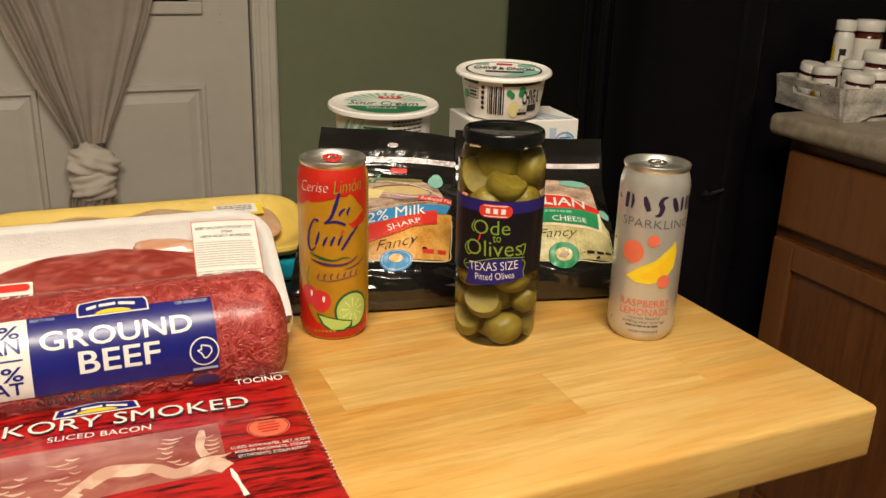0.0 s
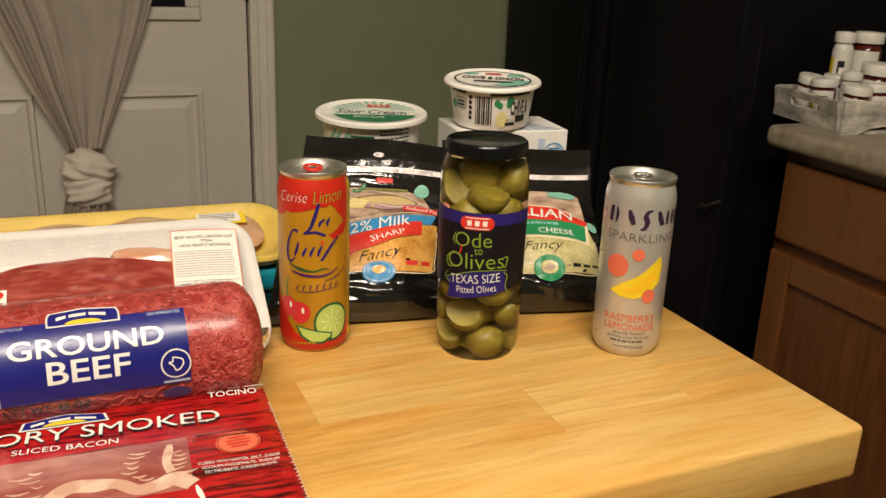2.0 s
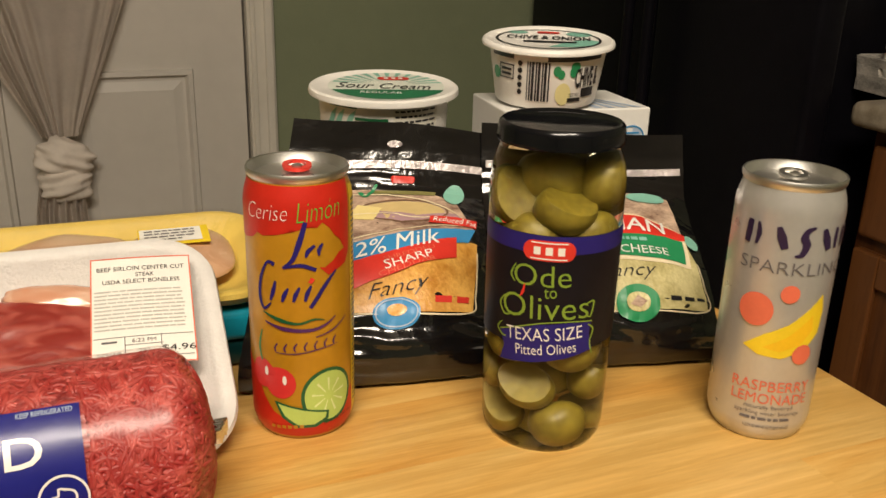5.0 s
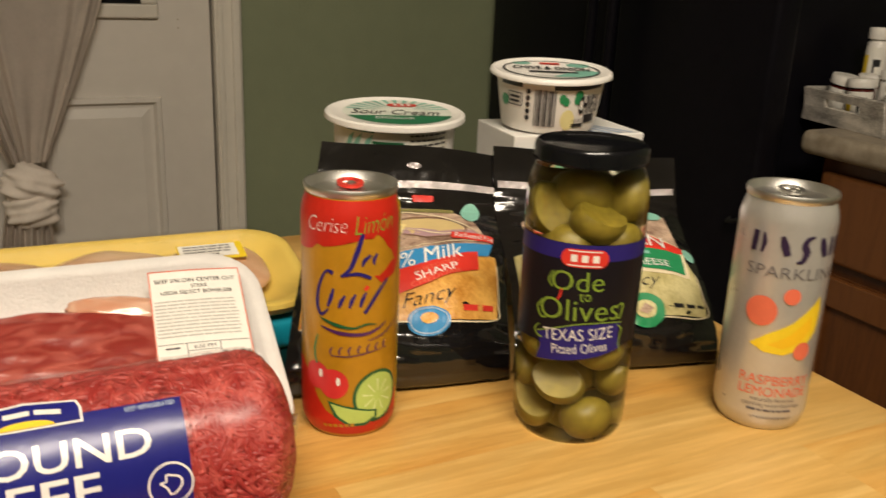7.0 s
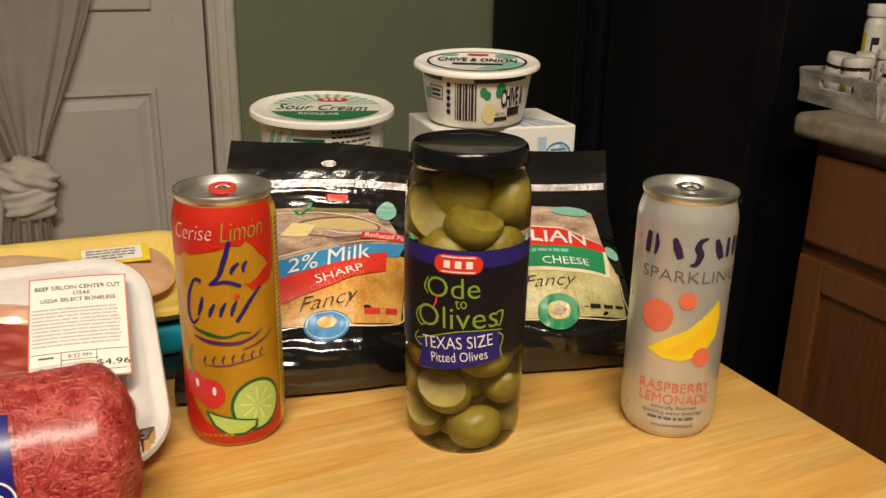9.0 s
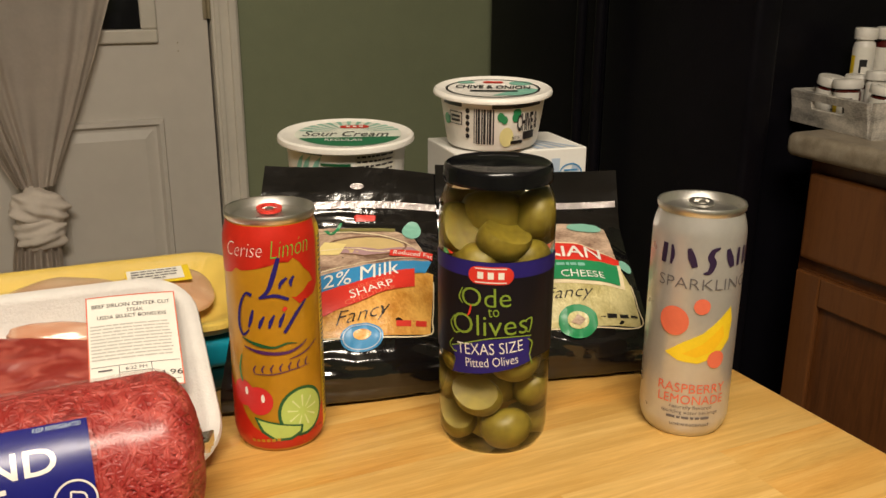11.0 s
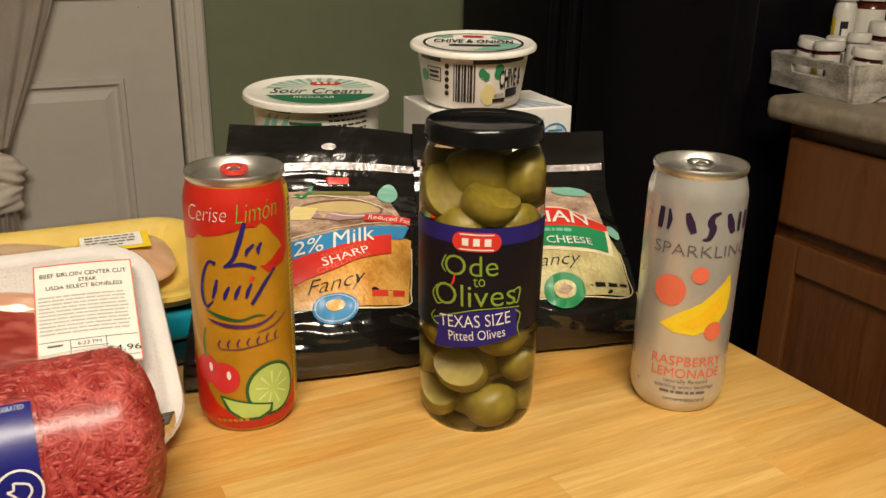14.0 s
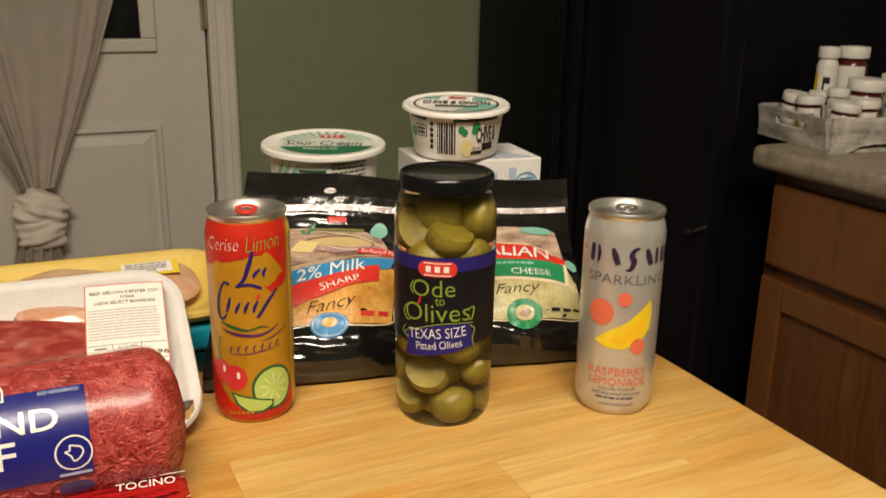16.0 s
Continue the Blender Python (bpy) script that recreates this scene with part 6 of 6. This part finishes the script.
printed("seal", poly(oval(-0.0292, -0.0743, 0.0125, 0.0115)), pack_top, 0.0009, M_PINK, bacon, "round pale red stamp", PS)
printed("seal_bars", poly(*[rect(-0.0292, -0.0743 + d, 0.016 - abs(d), 0.0014) for d in (-0.0055, -0.002, 0.0015, 0.005)]), pack_top, 0.0012, M_RED, bacon, "", PS)
printed("seal_ring", ring(-0.0292, -0.0743, 0.0138, 0.0128, 0.0007), pack_top, 0.0009, M_PINK, bacon, "", PS)
for row, words in enumerate(("CURED WITH WATER, SALT, SUGAR", "SODIUM PHOSPHATE, SODIUM", "ERYTHORBATE, SODIUM NITRITE.")):
    pack_text(words, -0.0315, -0.0948 - 0.0050 * row, 0.049 - 0.003 * row, 0.0036, M_INKW)


# trays
def foam_tray(length, width, depth, front=0.0, rim=0.010):
    """Rounded foam tray in its own frame: x from 0 to -length, y from -front to width, the rim at z = 0."""
    def loop(inset, r, n=8):
        pts = []
        x0, x1, y0, y1 = -length + inset, -inset, inset - front, width - inset
        r = max(0.004, r)
        for cx, cy, a0 in ((x1 - r, y0 + r, -90), (x1 - r, y1 - r, 0), (x0 + r, y1 - r, 90), (x0 + r, y0 + r, 180)):
            pts += [(cx + r * math.cos(radians(a0 + 90 * k / n)), cy + r * math.sin(radians(a0 + 90 * k / n))) for k in range(n + 1)]
        return pts
    bm = bmesh.new()
    prof = [(0.024, 0.022, -depth - 0.003), (0.004, 0.030, -0.010), (0.000, 0.034, -0.004), (0.001, 0.034, -0.001), (0.004, 0.032, 0.0), (rim - 0.002, 0.028, -0.0002), (rim, 0.027, -0.002), (0.024, 0.020, -depth + 0.002), (0.032, 0.016, -depth)]
    ls = [[bm.verts.new((x, y, z)) for x, y in loop(i, r)] for i, r, z in prof]
    n = len(ls[0])
    for a, b in zip(ls, ls[1:]):
        for k in range(n):
            bm.faces.new((a[k], a[(k + 1) % n], b[(k + 1) % n], b[k]))
    bm.faces.new(ls[0]), bm.faces.new(ls[-1])
    return bm, loop


def film_over(length, width, loop, sag):
    bm = bmesh.new()
    inner = [(0.001, 0.034, 0.0012), (0.008, 0.028, 0.0014), (0.020, 0.020, 0.001 + sag * 0.5), (0.034, 0.012, 0.001 + sag)]
    ls = [[bm.verts.new((x, y, z + 0.0010 * noise.noise((x * 60, y * 60, 3)))) for x, y in loop(i, r)] for i, r, z in inner]
    n = len(ls[0])
    for a, b in zip(ls, ls[1:]):
        for k in range(n):
            bm.faces.new((a[k], a[(k + 1) % n], b[(k + 1) % n], b[k]))
    bm.faces.new(ls[-1])
    return bm


TRAY = pose(0.3215, 0.8475, 0.9180, 31, 0, -2.0)
tray = thing("steak_tray", (0, 0, 0), "white foam tray of raw steak under cling film", "meat package")
tray.matrix_world = TRAY
TL, TW, TD = 0.265, 0.1415, 0.020
bm, loop = foam_tray(TL, TW, TD, 0.011)
part("tray", bm, M_FOAM, tray, "white foam tray")
st = bmesh.new()
bmesh.ops.create_uvsphere(st, u_segments=90, v_segments=50, radius=1)
for v in st.verts:
    p = v.co.copy()
    a = math.atan2(p.y, p.x)
    k = 1 + 0.10 * math.sin(2 * a + 0.6) + 0.06 * math.sin(3 * a + 1.9) + 0.03 * noise.noise((p.x * 3, p.y * 3, 0))
    z = p.z
    z = math.copysign(abs(z) ** 0.5, z)
    v.co = Vector((-0.146 + p.x * 0.108 * k, 0.060 + p.y * 0.049 * k, -0.007 + z * 0.0125 + 0.0022 * noise.noise(Vector((p.x * 5, p.y * 5, 0))) + 0.0006 * noise.noise(p * 22)))
part("steak", st, M_STEAK, tray, "dark red raw sirloin steak")
fat = bmesh.new()
bmesh.ops.create_uvsphere(fat, u_segments=40, v_segments=20, radius=1)
for v in fat.verts:
    p = v.co.copy()
    v.co = Vector((-0.078 + p.x * 0.040 + 0.004 * noise.noise(p * 2), 0.1010 + p.y * 0.011 - 0.22 * (p.x * 0.040), -0.005 + p.z * 0.0085 + 0.001 * noise.noise(p * 4)))
part("fat_edge", fat, M_FAT, tray, "orange-pink fat edge")
scrap = bmesh.new()
bmesh.ops.create_icosphere(scrap, subdivisions=3, radius=1)
for v in scrap.verts:
    p = v.co.copy() * (1 + 0.2 * noise.noise(v.co * 2))
    v.co = Vector((-0.026 + p.x * 0.007, 0.026 + p.y * 0.016, -0.007 + p.z * 0.006))
part("meat_scrap", scrap, M_STEAK, tray)
pad = box(-0.245, -0.040, 0.030, 0.118, -TD + 0.0005, -TD + 0.003, 0.001)
part("soaker_pad", pad, M_PAPER, tray, "white soaker pad")
fm = film_over(TL, TW, loop, 0.006)
film_ob = part("cling_film", fm, M_FILM, tray, "taut shiny cling film")
film_ob.visible_shadow = False
# price label stuck on the film
LX, LY, LW, LH = -0.044, 0.0820, 0.0550, 0.0745
face = lambda x, y, lift: Vector((LX + x * math.cos(0.05) + y * math.sin(0.05), LY + y * math.cos(0.05) - x * math.sin(0.05), 0.0090 + lift - 1.2 * x * x))
FS = (0.012, 0)
plab = printed("price_label", poly(rect(0, 0, LW, LH)), face, 0.0, M_PAPER, tray, "white paper price label with a thin red rim", FS)
printed("label_rim", poly(rect(-LW / 2 + 0.0004, 0, 0.0007, LH), rect(LW / 2 - 0.0004, 0, 0.0007, LH), rect(0, LH / 2 - 0.0004, LW, 0.0007), rect(0, -LH / 2 + 0.0004, LW, 0.0007)), face, 0.0003, M_PINK, plab, "", FS)
printed("lettering", text("BEEF SIRLOIN CENTER CUT", 0, 0.0290, 0.0480, 0.0030), face, 0.0004, M_INKK, plab, "", FS)
printed("lettering", text("STEAK", 0.002, 0.0242, 0.0100, 0.0028), face, 0.0004, M_INKK, plab, "", FS)
printed("lettering", text("USDA SELECT BONELESS", 0, 0.0196, 0.0420, 0.0028), face, 0.0004, M_INKK, plab, "", FS)
printed("small_print", bars(-0.001, 0.0130, 0.049, 11, 0.0026, 0.0010, 2, 0.05), face, 0.0003, ink("faint_grey_print", (0.50, 0.47, 0.43)), plab, "grey rows of unreadable print", FS)
printed("label_grid", poly(rect(0, -0.0185, 0.052, 0.0004), rect(-0.010, -0.0255, 0.0004, 0.014), rect(0.009, -0.0220, 0.0004, 0.008), rect(0, -0.0325, 0.052, 0.0004), rect(0, -0.0240, 0.020, 0.0004)), face, 0.0003, M_INKG, plab, "", FS)
printed("small_print", poly(rect(-0.018, -0.0215, 0.008, 0.0012)), face, 0.0004, M_INKG, plab, "", FS)
printed("lettering", text("6:22 PM", 0, -0.0214, 0.0125, 0.0024), face, 0.0004, M_INKG, plab, "", FS)
printed("lettering", text("1/2/19", -0.018, -0.0295, 0.0120, 0.0026), face, 0.0004, M_INKG, plab, "", FS)
printed("lettering", text("232", 0, -0.0280, 0.0060, 0.0022), face, 0.0004, M_INKG, plab, "", FS)
printed("lettering", text("$4.96", 0.0180, -0.0280, 0.0180, 0.0046), face, 0.0004, M_INKK, plab, "printed price", FS)
flabel = lambda x, y, lift: Vector((-0.2145 + x, 0.0595 + y, 0.0088 + lift))
bl = printed("brand_label", poly(rect(0, 0, 0.040, 0.026)), flabel, 0.0, M_PAPER, tray, "white label with a red badge", FS)
printed("badge", poly(pill(0.006, 0.008, 0.024, 0.007)), flabel, 0.0004, M_BRED, bl, "red badge", FS)
printed("lettering", text("BEEF", 0.002, -0.004, 0.030, 0.0090), flabel, 0.0004, M_DKRED, bl, "dark red lettering", FS)

# teal parcel, with the yellow tray on it
parcel = thing("teal_parcel", (0, 0, 0), "teal wrapped parcel, its shaded lower half coloured darker", "package")
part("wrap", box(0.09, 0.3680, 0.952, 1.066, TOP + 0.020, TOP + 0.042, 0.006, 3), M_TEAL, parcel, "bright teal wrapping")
# lower half of the parcel: shade painted as a darker teal
part("lower_wrap", box(0.095, 0.3650, 0.956, 1.063, TOP + 0.0005, TOP + 0.0225, 0.006, 3), M_TEAL_SHADE, parcel, "lower part of the teal wrapping, its shade painted dark")
ytray = thing("chicken_tray", (0, 0, 0), "yellow foam tray of raw chicken under cling film", "meat package")
ytray.matrix_world = pose(0.3690, 0.945, 0.9560, 8, 0, -2.0)
bm, loop2 = foam_tray(0.29, 0.126, 0.0145)
part("tray", bm, M_YFOAM, ytray, "yellow foam tray")
for x, y, rx, ry, seed in ((-0.060, 0.064, 0.036, 0.040, 1), (-0.130, 0.068, 0.045, 0.040, 5), (-0.205, 0.064, 0.045, 0.040, 8)):
    bm = bmesh.new()
    bmesh.ops.create_uvsphere(bm, u_segments=36, v_segments=20, radius=1)
    for v in bm.verts:
        p = v.co.copy() * (1 + 0.10 * noise.noise(v.co * 1.6 + Vector((seed, 0, 0))))
        v.co = Vector((x + p.x * rx, y + p.y * ry, -0.004 + p.z * 0.0092))
    part("chicken_piece", bm, M_CHICK, ytray, "pale pink raw chicken")
f2 = part("cling_film", film_over(0.29, 0.126, loop2, 0.005), M_FILM, ytray, "shiny cling film")
f2.visible_shadow = False
yl = lambda x, y, lift: Vector((-0.062 + x, 0.074 + y, 0.0072 + lift))
ylab = printed("price_label", poly(rect(0, 0, 0.046, 0.026)), yl, 0, M_YEL, ytray, "yellow-edged paper label", FS)
printed("label_face", poly(rect(-0.002, 0.001, 0.040, 0.020)), yl, 0.0004, M_PAPER, ylab, "", FS)
printed("small_print", bars(-0.002, 0.007, 0.034, 4, 0.0042, 0.0016, 6), yl, 0.0008, M_INKG, ylab, "", FS)

# ---- butcher-block table ----
table = thing("kitchen_table", (0, 0, 0), "butcher-block kitchen table of glued light wood strips", "table")
TX0, TX1 = -0.45, 0.706
EDGES = [0.606, 0.675, 0.742, 0.811, 0.877, 0.943, 1.009, 1.075, 1.141, 1.205, 1.268]
core = box(TX0 + 0.004, TX1 - 0.004, EDGES[0] + 0.004, EDGES[-1] - 0.004, 0.858, 0.8985)
part("core", core, M_MAPLE, table, smooth=False)
JOINTS = {0: (-0.12, 0.200), 1: (-0.30, 0.08, 0.490, 0.609), 2: (-0.05, 0.3275), 3: (-0.22, 0.20, 0.52)}
PALE = {(2, 0.3275), (1, 0.490), (4, TX0)}
rnd = random.Random(9)
for row, (y0, y1) in enumerate(zip(EDGES, EDGES[1:])):
    cuts = [TX0, *JOINTS.get(row, (TX0 + 0.25 + 0.3 * rnd.random(), TX0 + 0.7 + 0.3 * rnd.random())), TX1]
    for x0, x1 in zip(cuts, cuts[1:]):
        g = 0.00003
        first, last, near, far = x0 == TX0, x1 == TX1, row == 0, row == len(EDGES) - 2
        zt = 0.9 - 0.00006 * rnd.random()
        bm = box(x0 + g, x1 - g, y0 + g, y1 - g, 0.855, zt)
        outer = []
        for e in bm.edges:
            mid = (e.verts[0].co + e.verts[1].co) / 2
            on_x = (last and abs(mid.x - (x1 - g)) < 1e-5) or (first and abs(mid.x - (x0 + g)) < 1e-5)
            on_y = (near and abs(mid.y - (y0 + g)) < 1e-5) or (far and abs(mid.y - (y1 - g)) < 1e-5)
            flat_edge = abs(mid.z - zt) < 1e-5 or abs(mid.z - 0.855) < 1e-5
            if (flat_edge and (on_x or on_y)) or (on_x and on_y):
                outer.append(e)
        if outer:
            bmesh.ops.bevel(bm, geom=outer, offset=0.0045, segments=3, profile=0.5, affect="EDGES")
        part("plank", bm, M_PALE_MAPLE if (row, x0) in PALE else M_MAPLE, table, smooth=True)
for x in (TX0 + 0.07, TX1 - 0.10):
    for y in (0.68, 1.20):
        part("leg", box(x - 0.025, x + 0.025, y - 0.025, y + 0.025, 0.0, 0.857, 0.003), M_MAPLE, table, smooth=False)
for y in (0.68, 1.20):
    part("apron", box(TX0 + 0.10, TX1 - 0.13, y - 0.010, y + 0.010, 0.77, 0.857, 0.002), M_MAPLE, table, smooth=False)
